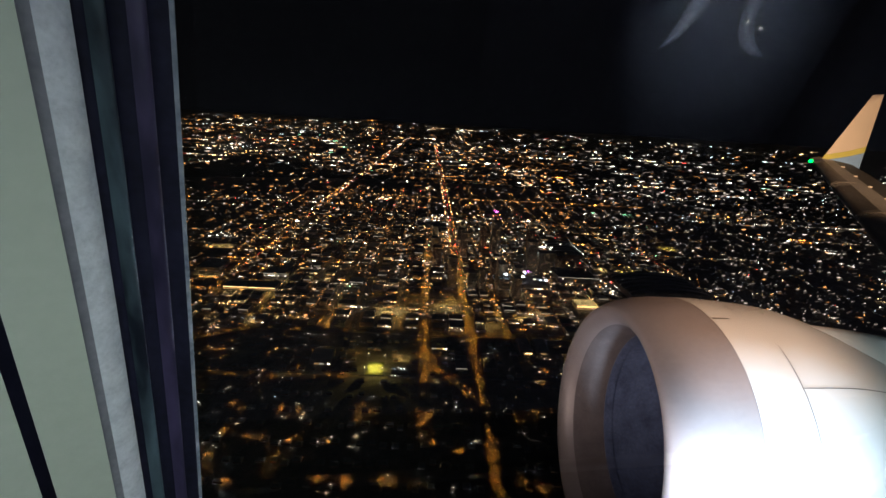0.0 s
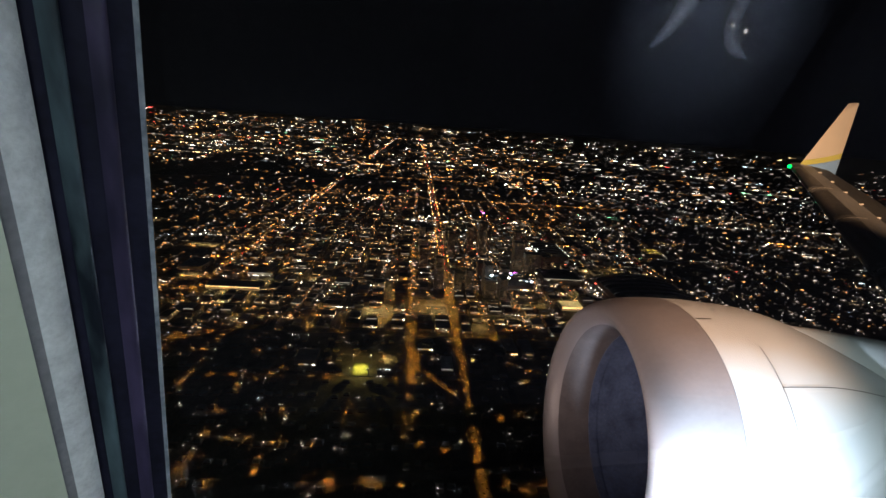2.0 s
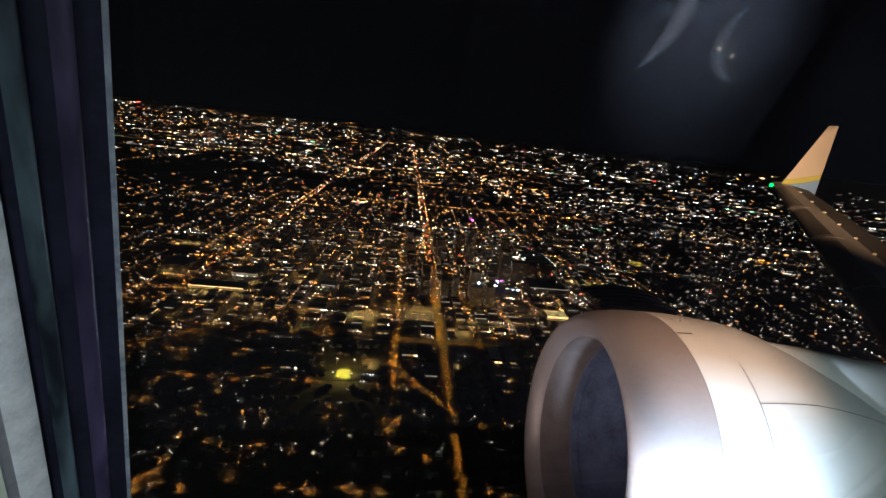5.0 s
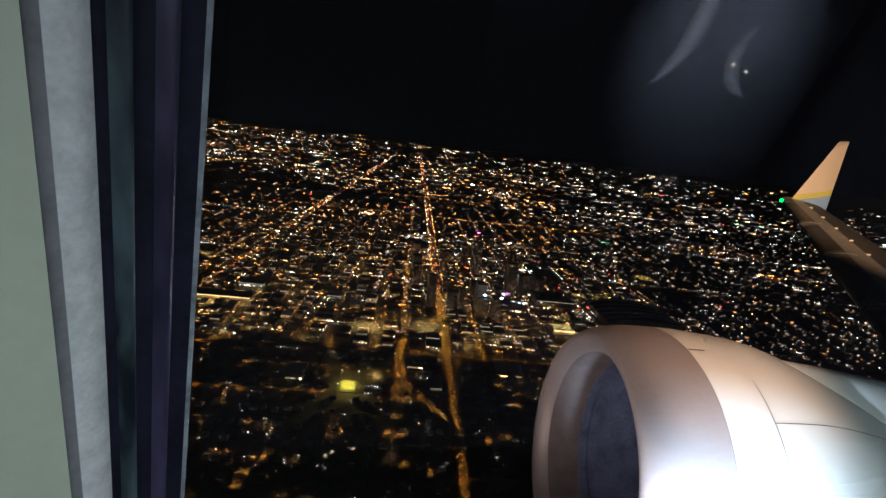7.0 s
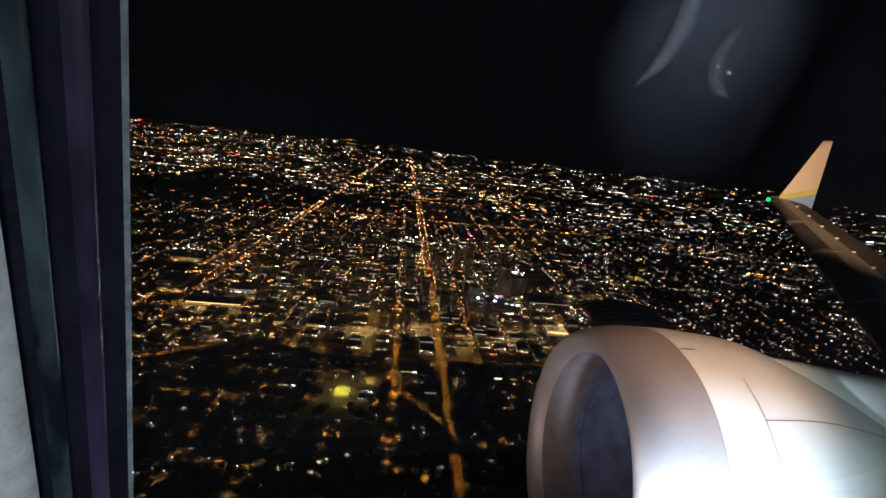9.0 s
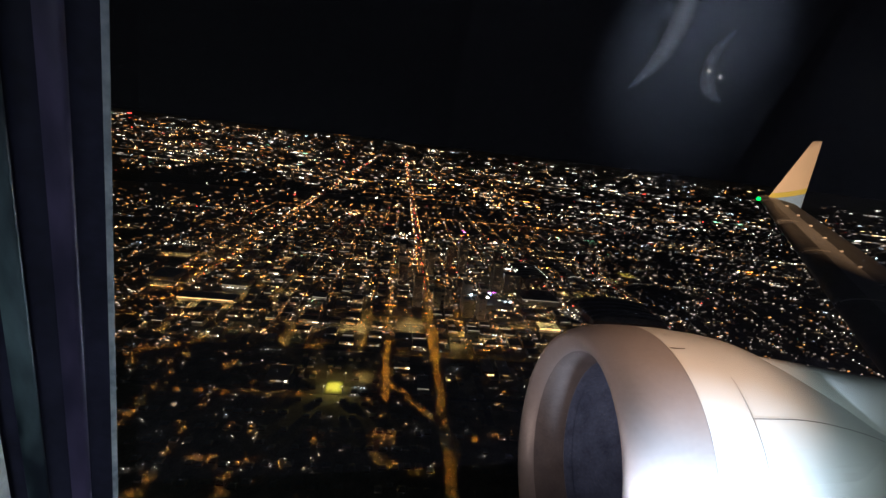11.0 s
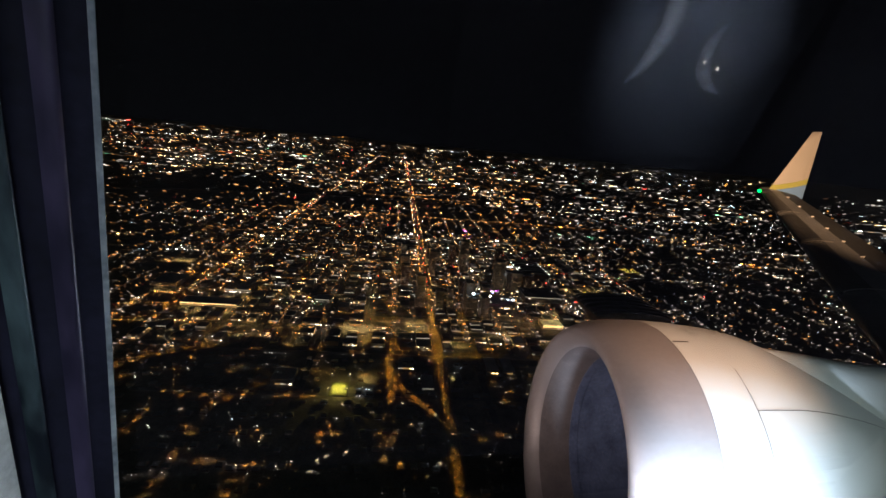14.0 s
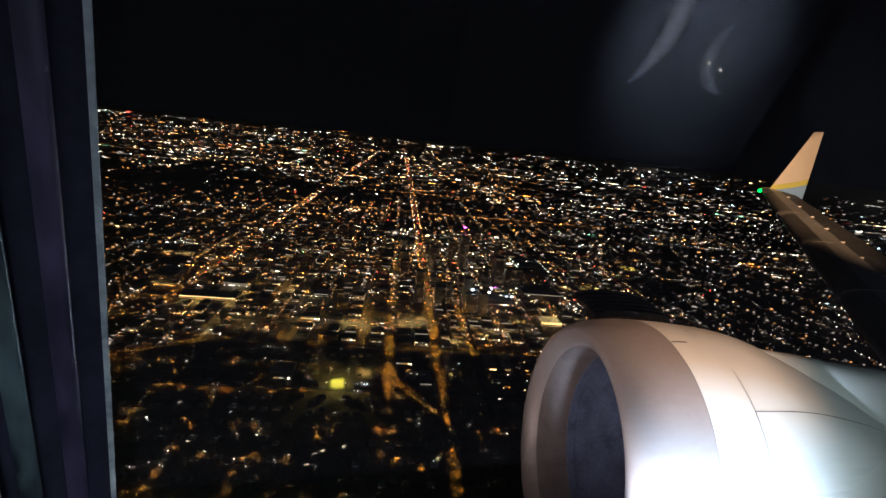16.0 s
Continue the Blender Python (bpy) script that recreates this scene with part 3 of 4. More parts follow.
def quarter(u, v):
    """How built-up a quarter is, from 0 to 1: dark parks and hills between bright ones."""
    r = math.hypot(u, v)
    a, b = math.log(r) * 6.0, math.atan2(u, v) * 5.0
    q = 0.42 + 0.9 * noise.noise(Vector((a, b, 0.3))) + 0.9 * noise.noise(Vector((a * 3.1, b * 3.1, 7.1)))
    for cu, cv, hu, hv, gain in PATCHES:
        d = ((u - cu) / hu) ** 2 + ((v - cv) / hv) ** 2
        if d < 4:
            q += gain * math.exp(-d)
    return q


def busy(x, y):
    """Lively and quiet stretches along a road, from 0 to 1."""
    return max(0.0, min(1.0, 0.36 + 2.0 * noise.noise(Vector((x, y, 3.7)))))


SEEN = (-1.75, 2.6)              # how far the city reaches to the sides, for each metre of distance

# cross streets of the mile grid, and the half and quarter streets between them
v0, step = 1735.0, 0
while v0 < 42000:
    main = 1.0 if step % 8 == 0 else 0.55 if step % 4 == 0 else 0.30 if step % 2 == 0 else 0.16
    if step % 8 == 0 or (step % 4 == 0 and v0 < 6500) or (step % 2 == 0 and v0 < 3800) or v0 < 2400:
        u = SEEN[0] * v0
        while u < SEEN[1] * v0:
            r = math.hypot(u, v0)
            b = busy(u * 9 / r + v0 * 0.013, v0 * 0.0041) * (0.25 + quarter(u, v0))
            if rng.random() < main * b * 1.3 * thinned(u, v0):
                bright = rng.random() < 0.10 * main
                mix = mix_at(u, v0) if v0 > 5500 or rng.random() < 0.5 else (STREET_MIX if -0.30 * v0 < u < 0.34 * v0 else mix_at(u, v0))
                n = rng.choice([1, 1, 2, 3, 4]) if main > 0.4 else 1
                kind = pick(mix)
                for k in range(n):
                    lamp(kind, u + k * r * angle * rng.uniform(2.4, 4.2), v0 + rng.uniform(-0.0025, 0.0025) * v0, (0.75 if bright else 0.46) * (1.0 if v0 < 6000 else 0.8) * rng.uniform(0.75, 1.25), rng.choice([1.0, 1.4, 2.2, 1.5] if v0 < 4000 else [1.5, 2.5, 4.0, 5.5]))
            u += r * angle * 8.0
    v0, step = v0 + 101.0, step + 1

# avenues that run away north: lamps along both kerbs, tail lamps on one side and headlamps on the other
v_end = 17500
for u0, w, share in [(u, w, 1.5 if u in (-610, 122) else 0.9 if u == 930 else 0.35) for u, w in NS_MAJOR + [(3360, 20), (4170, 20), (5790, 20), (-3040, 20), (-3850, 20)]] + [(u, 14, 0.30) for u in (-205, 525, 1335, -1015, 2145)]:
    v = max(1250.0, abs(u0) * 0.55)
    while v < v_end:
        r = math.hypot(v, u0)
        b = (0.55 if share > 0.8 else 0.25) + 1.0 * busy(math.log(v) * 4.5, u0 * 0.37)
        for side in (-1, 1):
            if rng.random() < 0.62 * share * b * thinned(u0, v):
                lamp(pick(STREET_MIX if v < 9000 else NORTH_MIX), u0 + side * (w / 2 + 3 + r * 0.0009), v, rng.uniform(0.36, 0.62) * (1.25 if share > 0.8 else 1.0), 1.0, 9.0)
            if rng.random() < 0.34 * share * b:
                lamp("red" if side > 0 else pick([("white", 0.5), ("warm", 0.5)]), u0 + side * (3 + r * 0.0006), v + rng.uniform(-9, 9), rng.uniform(0.34, 0.62) * (1.2 if share > 0.8 else 1.0), 1.0, 1.0)
        v += max(15.0, v * v / EYE * angle * (1.3 if share > 1 else 1.9))

# shopping centres, yards and car parks: short rows of lamps on a plot of land
for _ in range(1250):
    drop = 11 + 330 * rng.random() ** 1.9
    r = EYE / (drop * angle)
    az = radians(rng.uniform(-60, 68))
    u, v = r * math.sin(az), r * math.cos(az)
    if v < 1050 or rng.random() > quarter(u, v) * thinned(u, v) or (-700 < u < 420 and v < 1750 and rng.random() < 0.55):
        continue
    mix = mix_at(u, v)
    kind, size = pick(mix), rng.choice([0.38, 0.42, 0.5, 0.62, 0.8])
    if kind == "red":
        kind = "warm"
    rows, cols = (rng.choice([1, 1, 2, 3]) if r < 4500 else 1), rng.randint(2, 9)
    gap = max(9.0, r * angle * rng.uniform(2.2, 4.5))
    for i in range(rows):
        for j in range(cols):
            if rng.random() < 0.72:
                lamp(kind if rng.random() < 0.85 else pick(mix), u + (j - cols / 2) * gap + rng.uniform(-2, 2), v + i * gap * 1.6 * max(1.0, r / EYE * 0.5) + rng.uniform(-3, 3), size * rng.uniform(0.7, 1.15), rng.choice([1, 1.3, 2.0, 2.8]))

# homes and small firms by themselves, mostly in line with their street
for _ in range(9000):
    drop = 12 + 400 * rng.random() ** 1.7
    r = EYE / (drop * angle)
    az = radians(rng.uniform(-61, 70))
    u, v = r * math.sin(az), r * math.cos(az)
    if v < 960 or rng.random() > (quarter(u, v) * 0.85 + 0.06) * thinned(u, v) or (-720 < u < 420 and v < 1800 and rng.random() < 0.7):
        continue
    gap = 101 if v < 3500 else 202 if v < 7000 else 404
    if rng.random() < 0.5:
        v = round((v - 17) / gap) * gap + 17 + rng.uniform(-0.10, 0.10) * gap
    elif rng.random() < 0.5:
        u = round((u - 10) / gap) * gap + 10 + rng.uniform(-0.08, 0.08) * gap
    lamp(pick(mix_at(u, v)), u, v, 0.30 + 0.42 * rng.random() ** 3.0, rng.choice([1, 1, 1.4, 2.0]), rng.uniform(3, 9))

# the dim rest: porch lamps, windows and cars, with beads glowing as lit ground
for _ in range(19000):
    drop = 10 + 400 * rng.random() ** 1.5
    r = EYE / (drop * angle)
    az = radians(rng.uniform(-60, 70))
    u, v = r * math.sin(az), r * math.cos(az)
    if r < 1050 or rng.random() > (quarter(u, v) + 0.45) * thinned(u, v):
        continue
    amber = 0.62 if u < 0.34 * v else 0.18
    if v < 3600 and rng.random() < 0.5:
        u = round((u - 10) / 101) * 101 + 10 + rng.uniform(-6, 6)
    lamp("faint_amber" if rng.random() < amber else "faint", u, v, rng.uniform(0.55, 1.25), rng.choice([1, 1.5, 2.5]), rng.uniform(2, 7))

# streets whose lamplit paving is put in as dim orange glowing beads
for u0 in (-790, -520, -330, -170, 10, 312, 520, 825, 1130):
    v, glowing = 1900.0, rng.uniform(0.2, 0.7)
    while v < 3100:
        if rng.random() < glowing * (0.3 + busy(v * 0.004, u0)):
            lit_run("faint_amber", u0, v, rng.uniform(0.5, 0.8), 11 + v * 0.004)
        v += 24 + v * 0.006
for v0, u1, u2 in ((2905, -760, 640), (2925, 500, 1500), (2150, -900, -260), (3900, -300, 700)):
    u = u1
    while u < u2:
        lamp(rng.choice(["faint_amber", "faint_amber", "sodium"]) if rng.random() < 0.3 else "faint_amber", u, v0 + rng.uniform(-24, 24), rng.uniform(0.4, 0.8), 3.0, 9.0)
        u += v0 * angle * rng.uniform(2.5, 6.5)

# a string of lamps along the foot of the far hills, and the bright airfield under them
for k in range(46):
    f = k / 45
    if rng.random() < 0.75:
        lamp(pick(NORTH_MIX), -2871 + 4439 * f, 64000 - 37000 * f, rng.uniform(0.3, 0.6), 1.8)
for row, reach in ((1.0, 130), (0.74, 150)):
    for k in range(reach):
        f = k / reach
        if busy(f * 23 + row * 9, row * 5) > 0.42:
            lamp(pick(EAST_MIX), (4200 + 14500 * f) * row, (46000 - 40000 * f + 16500 * f * f) * row * rng.uniform(0.97, 1.03), rng.uniform(0.28, 0.5), rng.choice([1.5, 2.5]))
for k in range(5):
    lamp("sodium", -10800 + 330 * k, 88000 - 7500 * k, 0.85, 1.8)

# shop fronts and crowns of the middle of town
for _ in range(330):
    u, v = rng.uniform(20, 640), rng.uniform(1230, 2300)
    lamp(pick([("white", 0.28), ("warm", 0.44), ("cool", 0.08), ("red", 0.12), ("sodium", 0.08)]), u, v, rng.uniform(0.4, 0.9), rng.choice([1, 1.6, 2.4]), rng.choice([5, 8, 15, 40]))
# porches, windows and cars of the homes to the south, in little knots
for _ in range(300):
    u, v = rng.uniform(-780, 560), rng.uniform(430, 955)
    if -130 < u < -60 and 750 < v < 850:
        continue
    kind = pick([("white", 0.34), ("faint", 0.30), ("cool", 0.10), ("faint_amber", 0.10), ("warm", 0.16)])
    for k in range(rng.choice([1, 1, 2, 3, 4])):
        lamp(kind, u + rng.uniform(-6, 6), v + rng.uniform(-6, 6), rng.uniform(0.30, 0.60), 1.2, rng.uniform(2, 4))
# lit shop fronts, loading docks and signs along the blocks
for _ in range(210):
    u, v = rng.uniform(-720, 600), rng.uniform(985, 2100)
    kind = pick([("warm", 0.50), ("white", 0.28), ("sodium", 0.19), ("cool", 0.03)])
    size = rng.uniform(0.32, 0.66)
    for k in range(rng.randint(2, 6)):
        lamp(kind, u + k * rng.uniform(4.5, 6.5), v, size, 1.8, rng.uniform(3, 4))
# lit fronts that stand out: from u to u2 along a street at v
def lit_front(kind, u, u2, v, size=0.7, long=1.6, w=7.0):
    n = max(1, round(abs(u2 - u) / 7.0))
    for k in range(n + 1):
        light_at(kind, u + (u2 - u) * k / n + rng.uniform(-0.6, 0.6), v * (1 - w / EYE), w, v * angle * size * rng.uniform(0.75, 1.2), long)


# one dim row glows in place of a lamplit wall
for kind, u, u2, v, size in (("sodium", -681, -627, 1283, 0.8), ("white", -575, -552, 1297, 0.7), ("white", -498, -428, 1316, 0.9), ("sodium", -369, -324, 1165, 0.7), ("faint", -395, -328, 1404, 1.0), ("warm", -317, -287, 1436, 1.0), ("white", -283, -205, 1274, 0.7), ("white", -200, -196, 1330, 1.2)):
    lit_front(kind, u, u2, v, size)
for kind, u, u2, v, size in (("white", -180, -150, 1105, 0.8), ("cool", -443, -415, 1010, 0.6), ("warm", -482, -478, 954, 1.1), ("white", -273, -221, 940, 0.5), ("white", 30, 78, 1386, 0.8), ("white", 34, 80, 1420, 0.6), ("white", 58, 66, 1485, 1.2), ("warm", 92, 107, 1398, 0.9)):
    lit_front(kind, u, u2, v, size)
for kind, u, u2, v, size in (("warm", 148, 207, 1187, 1.0), ("warm", 240, 308, 1182, 0.6), ("warm", 329, 373, 1239, 0.9), ("cool", 265, 303, 1104, 0.9), ("warm", 173, 211, 1063, 0.8), ("white", 72, 98, 1018, 0.8), ("sodium", 243, 265, 1008, 0.8), ("warm", 131, 158, 837, 1.1)):
    lit_front(kind, u, u2, v, size)
for kind, u, u2, v, size in (("white", -55, -43, 777, 0.9), ("cool", -57, -32, 803, 0.9), ("white", 269, 291, 882, 0.6), ("warm", 270, 292, 868, 0.6), ("white", 235, 248, 830, 0.6), ("white", -87, -83, 705, 1.1), ("white", -217, -213, 678, 0.7), ("white", -218, -214, 583, 0.9)):
    lit_front(kind, u, u2, v, size, 1.3, 3.0)
for kind, u, u2, v, size in (("white", -268, -262, 597, 0.6), ("faint", -142, -136, 594, 1.4), ("warm", 124, 130, 668, 0.9), ("faint", 190, 204, 599, 1.0), ("sodium", 500, 620, 1240, 0.6)):
    lit_front(kind, u, u2, v, size, 1.4, 4.0)
for kind, u, u2, v, size in (("cool", 246, 258, 1429, 1.9), ("magenta", 308, 328, 1470, 1.3), ("white", 309, 326, 1462, 1.9), ("cool", 343, 358, 1385, 2.0), ("white", 430, 474, 1810, 1.3), ("warm", 370, 380, 1455, 1.2)):
    lit_front(kind, u, u2, v, size, 1.5, 70.0)
# the side streets of the middle of town
for u0 in NS_MINOR:
    v, keep = 1000.0, rng.uniform(0.3, 0.9)
    while v < 3300:
        if rng.random() < keep:
            light_at(pick([("sodium", 0.50), ("warm", 0.35), ("white", 0.10), ("red", 0.05)]), u0 + rng.choice([-7, 7]), v, 8, v * angle * rng.uniform(0.32, 0.65))
        v += 36
for v0 in EW_MINOR[1:]:
    u, keep = -900.0, rng.uniform(0.2, 0.7)
    while u < 1000:
        if rng.random() < keep:
            light_at(pick([("sodium", 0.45), ("warm", 0.40), ("white", 0.15)]), u, v0 + rng.choice([-6, 6]), 8, v0 * angle * rng.uniform(0.35, 0.75), 1.5)
        u += 29
# downtown: bright signs and crowns
for k, u, v, w, s in (("magenta", 392, 2400, 30, 6), ("magenta", 380, 2420, 34, 4), ("blue", 300, 1800, 20, 4), ("blue", 318, 1805, 20, 4), ("green", 115, 1900, 8, 4), ("cool", 250, 1300, 30, 6), ("cool", 262, 1306, 30, 5), ("white", 305, 1310, 30, 7), ("white", 318, 1315, 34, 6), ("cool", 400, 1500, 60, 6), ("white", 415, 1510, 58, 6), ("white", 360, 1320, 26, 5), ("cool", 372, 1325, 24, 6), ("white", 430, 1390, 30, 4), ("blue", 330, 1330, 40, 3)):
    light_at(k, u, v, w, s * 0.6, 1.8)
# the last two heaps also hold beads that stand in for lit ground
for k, mat in (("white", WHITE_LAMP), ("warm", WARM_LAMP), ("sodium", SODIUM_LAMP), ("cool", COOL_LAMP), ("green", GREEN_LAMP), ("red", RED_LAMP), ("blue", BLUE_LAMP), ("magenta", MAGENTA_LAMP), ("faint", FAINT_GLOW), ("faint_amber", AMBER_GLOW)):
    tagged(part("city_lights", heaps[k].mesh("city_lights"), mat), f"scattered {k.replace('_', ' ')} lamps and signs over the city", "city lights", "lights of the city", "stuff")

# ---- the aircraft outside ----
COWL = surface("cowl_paint", (0.60, 0.62, 0.62), (0.68, 0.69, 0.68), 1.2, 0.42, 0.0, 0.02, 14, 0.15)
BARE = surface("polished_aluminium", (0.315, 0.288, 0.290), (0.385, 0.352, 0.356), 1.6, 0.50, 0.35, 0.03, 20, stretch=(1, 1, 1))
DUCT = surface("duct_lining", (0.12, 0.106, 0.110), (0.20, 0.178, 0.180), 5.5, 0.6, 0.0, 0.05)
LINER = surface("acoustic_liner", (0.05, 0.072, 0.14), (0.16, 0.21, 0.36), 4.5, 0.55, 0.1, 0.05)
# bluish light and depth are put into the fan's dark blue colour
BLADE = surface("fan_blue_cast", (0.012, 0.022, 0.05), (0.04, 0.065, 0.14), 4.0, 0.45, 0.4)
SEAM = surface("panel_gap", (0.05, 0.045, 0.04), (0.10, 0.09, 0.08), 5, 0.8)
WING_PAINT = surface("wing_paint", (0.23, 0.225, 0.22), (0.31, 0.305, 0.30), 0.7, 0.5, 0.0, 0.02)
WING_DARK = surface("wing_dark_skin", (0.05, 0.05, 0.05), (0.08, 0.08, 0.078), 0.7, 0.55)
SLAT_METAL = surface("slat_aluminium", (0.12, 0.117, 0.113), (0.19, 0.184, 0.177), 0.9, 0.45, 0.5, 0.02)
CREAM = surface("winglet_paint", (0.57, 0.53, 0.48), (0.65, 0.60, 0.54), 0.8, 0.4)
YELLOW = surface("yellow_band", (0.50, 0.52, 0.12), (0.58, 0.58, 0.18), 0.8, 0.4)
BLUE = surface("blue_band", (0.20, 0.38, 0.72), (0.27, 0.46, 0.80), 0.8, 0.4)
PANE_DOT_GLOW = glow("pane_dot_bulb", (1.0, 0.80, 0.55), 40.0)
NAV_GREEN = glow("nav_green", (0.0, 1.0, 0.10), 3.5)

AXIS_YAW, AXIS_PITCH = radians(-5.36), radians(5.74)
ENGINE = Matrix.Translation((1.7135, 2.886, -2.3554)) @ Matrix.Rotation(AXIS_YAW, 4, "Z") @ Matrix.Rotation(AXIS_PITCH, 4, "Y")


def turned(profile, steps=96, a0=0.0, a1=2 * math.pi):
    """A skin turned round the engine's x axis from (x, radius) pairs."""
    verts, faces, closed = [], [], a1 - a0 > 6.28
    cols = steps if closed else steps + 1
    for x, r in profile:
        for j in range(cols):
            a = a0 + (a1 - a0) * j / steps
            verts.append((x, r * math.cos(a), r * math.sin(a)))
    for i in range(len(profile) - 1):
        for j in range(steps):
            k = (j + 1) % cols
            faces.append((i * cols + j, i * cols + k, (i + 1) * cols + k, (i + 1) * cols + j))
    return mesh_from("skin", verts, faces)


def eased(points, per=8):
    """Rounds a profile by a Catmull-Rom curve."""
    out = []
    for i in range(len(points) - 1):
        p = [Vector(points[max(0, min(len(points) - 1, k))]) for k in (i - 1, i, i + 1, i + 2)]
        for j in range(per):
            t = j / per
            out.append(0.5 * (2 * p[1] + (p[2] - p[0]) * t + (2 * p[0] - 5 * p[1] + 4 * p[2] - p[3]) * t * t + (3 * p[1] - p[0] - 3 * p[2] + p[3]) * t ** 3))
    out.append(Vector(points[-1]))
    return [tuple(q) for q in out]


engine = tagged(new("jet_engine"), "grey turbofan engine nacelle with bare metal inlet lip under the wing", "jet engine")
engine.matrix_basis = ENGINE
LIP = eased([(0.11, 0.868), (0.06, 0.895), (0.005, 0.945), (-0.012, 0.985), (0.02, 1.03), (0.12, 1.083), (0.28, 1.125), (0.504, 1.152)])
OUTER = eased([(0.507, 1.152), (0.66, 1.163), (0.851, 1.168), (1.3, 1.150), (1.9, 0.987), (2.6, 0.76), (3.3, 0.65), (3.9, 0.58)])
part("inlet_lip", turned(LIP), BARE, engine, "bare aluminium inlet lip ring", True)
part("cowl", turned(OUTER), COWL, engine, "light grey painted engine cowl", True)
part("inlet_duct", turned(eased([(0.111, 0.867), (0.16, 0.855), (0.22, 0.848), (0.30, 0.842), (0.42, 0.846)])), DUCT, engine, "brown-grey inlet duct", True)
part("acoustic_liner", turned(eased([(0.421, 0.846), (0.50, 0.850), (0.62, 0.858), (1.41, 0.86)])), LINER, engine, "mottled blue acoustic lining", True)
fan = new("fan")
fan.parent = engine
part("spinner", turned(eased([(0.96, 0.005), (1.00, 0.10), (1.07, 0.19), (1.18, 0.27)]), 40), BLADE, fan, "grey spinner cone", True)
blade_rows = []
for i in range(9):
    r = 0.25 + 0.59 * i / 8
    tw, ch = radians(20 + 45 * i / 8), 0.16 + 0.10 * i / 8
    for e in (-0.5, 0.0, 0.5):
        blade_rows.append((1.18 + e * ch * math.cos(tw) * 1.3, r, e * ch * math.sin(tw) * 1.6 + 0.02 * (1 - 4 * e * e)))
blade_faces = [(3 * i + k, 3 * i + k + 1, 3 * i + k + 4, 3 * i + k + 3) for i in range(8) for k in range(2)]
BLADE_MESH = mesh_from("blade", blade_rows + [(x + 0.012, y, z) for x, y, z in blade_rows], blade_faces + [tuple(27 + q for q in reversed(f)) for f in blade_faces])
for k in range(24):
    b = part("blade", BLADE_MESH, BLADE, fan, smooth=True)
    b.matrix_local = Matrix.Rotation(2 * math.pi * k / 24, 4, "X")
# a dark disc stands in for the shade behind the fan
part("fan_backing", turned([(1.40, 0.86), (1.40, 0.02)]), BLADE, engine, "dark disc in place of the shaded depth behind the fan")


def cowl_radius(x):
    for (x0, r0), (x1, r1) in zip(OUTER, OUTER[1:]):
        if x0 <= x <= x1:
            return r0 + (r1 - r0) * (x - x0) / (x1 - x0)
    return OUTER[-1][1]


def seam(name, points, width, lift, mat, label):
    """A thin strip over the cowl along (x, angle) points."""
    verts, faces = [], []
    for i, (x, a) in enumerate(points):
        x0, a0 = points[max(i - 1, 0)]
        x1, a1 = points[min(i + 1, len(points) - 1)]
        dx, da = x1 - x0, (a1 - a0) * 1.17
        n = math.hypot(dx, da)
        ox, oa = -da / n * width / 2, dx / n * width / 2 / 1.17
        for s in (-1, 1):
            r = cowl_radius(x + s * ox) + lift
            verts.append((x + s * ox, r * math.cos(a + s * oa), r * math.sin(a + s * oa)))
    for i in range(len(points) - 1):
        faces.append((2 * i, 2 * i + 1, 2 * i + 3, 2 * i + 2))
    return part(name, mesh_from(name, verts, faces), mat, engine, label)


seam("access_slot", [(0.512, 1.711), (0.575, 1.708), (0.640, 1.704)], 0.014, 0.004, SEAM, "dark latch slot")
seam("cowl_joint", [(0.842, 1.93 + 0.055 * k) for k in range(11)], 0.004, 0.004, SEAM, "dark cowl panel gap")
seam("cowl_joint", [(0.842 + 0.1 * k, 2.196 - 0.010 * k) for k in range(19)], 0.006, 0.0045, SEAM, "dark cowl panel gap")
seam("paint_ridge", [(0.80 - 0.012 * k, 1.40 + 0.05 * k) for k in range(9)], 0.008, 0.004, COWL, "raised sealant ridge")

# pylon behind the nacelle top
sections = [(1.30, 1.135, 0.05), (1.7, 1.125, 0.22), (2.3, 1.10, 0.30), (3.2, 1.12, 0.32), (4.4, 1.2, 0.30)]
verts, faces, n = [], [], 12
for x, z, half in sections:
    for j in range(n + 1):
        a = math.pi * j / n
        verts.append((x, half * math.cos(a), z - 0.45 + 0.45 * math.sin(a) ** 0.7))
for i in range(len(sections) - 1):
    for j in range(n):
        k = i * (n + 1) + j
        faces.append((k, k + 1, k + n + 2, k + n + 1))
part("pylon", mesh_from("pylon", verts, faces), COWL, engine, "pale grey pylon fairing", True)

# ---- wing with raised tip ----
TIP = Vector((16.233, 15.70, -0.7514))
OUT = Vector((0.521, 0.8228, 0.227)).normalized()
AFT = Vector((0.9931, -0.0939, -0.0698)).normalized()
UP = AFT.cross(OUT).normalized()
wing = tagged(new("aircraft_wing"), "swept grey wing with bare slats and an upturned painted tip", "wing")


def wing_chord(s):
    return 1.75 + 0.235 * s


def wing_place(s, c, h):
    """s metres inboard of the tip, c aft of the leading edge, h above the chord plane."""
    return TIP - OUT * s + AFT * c + UP * h


def foil(c, chord, upper):
    t = max(0.0, min(1.0, c / chord))
    y = 0.6 * chord * 0.11 * (2.969 * math.sqrt(t) - 1.26 * t - 3.516 * t * t + 2.843 * t ** 3 - 1.015 * t ** 4)
    return y * (1.15 if upper else -0.75)


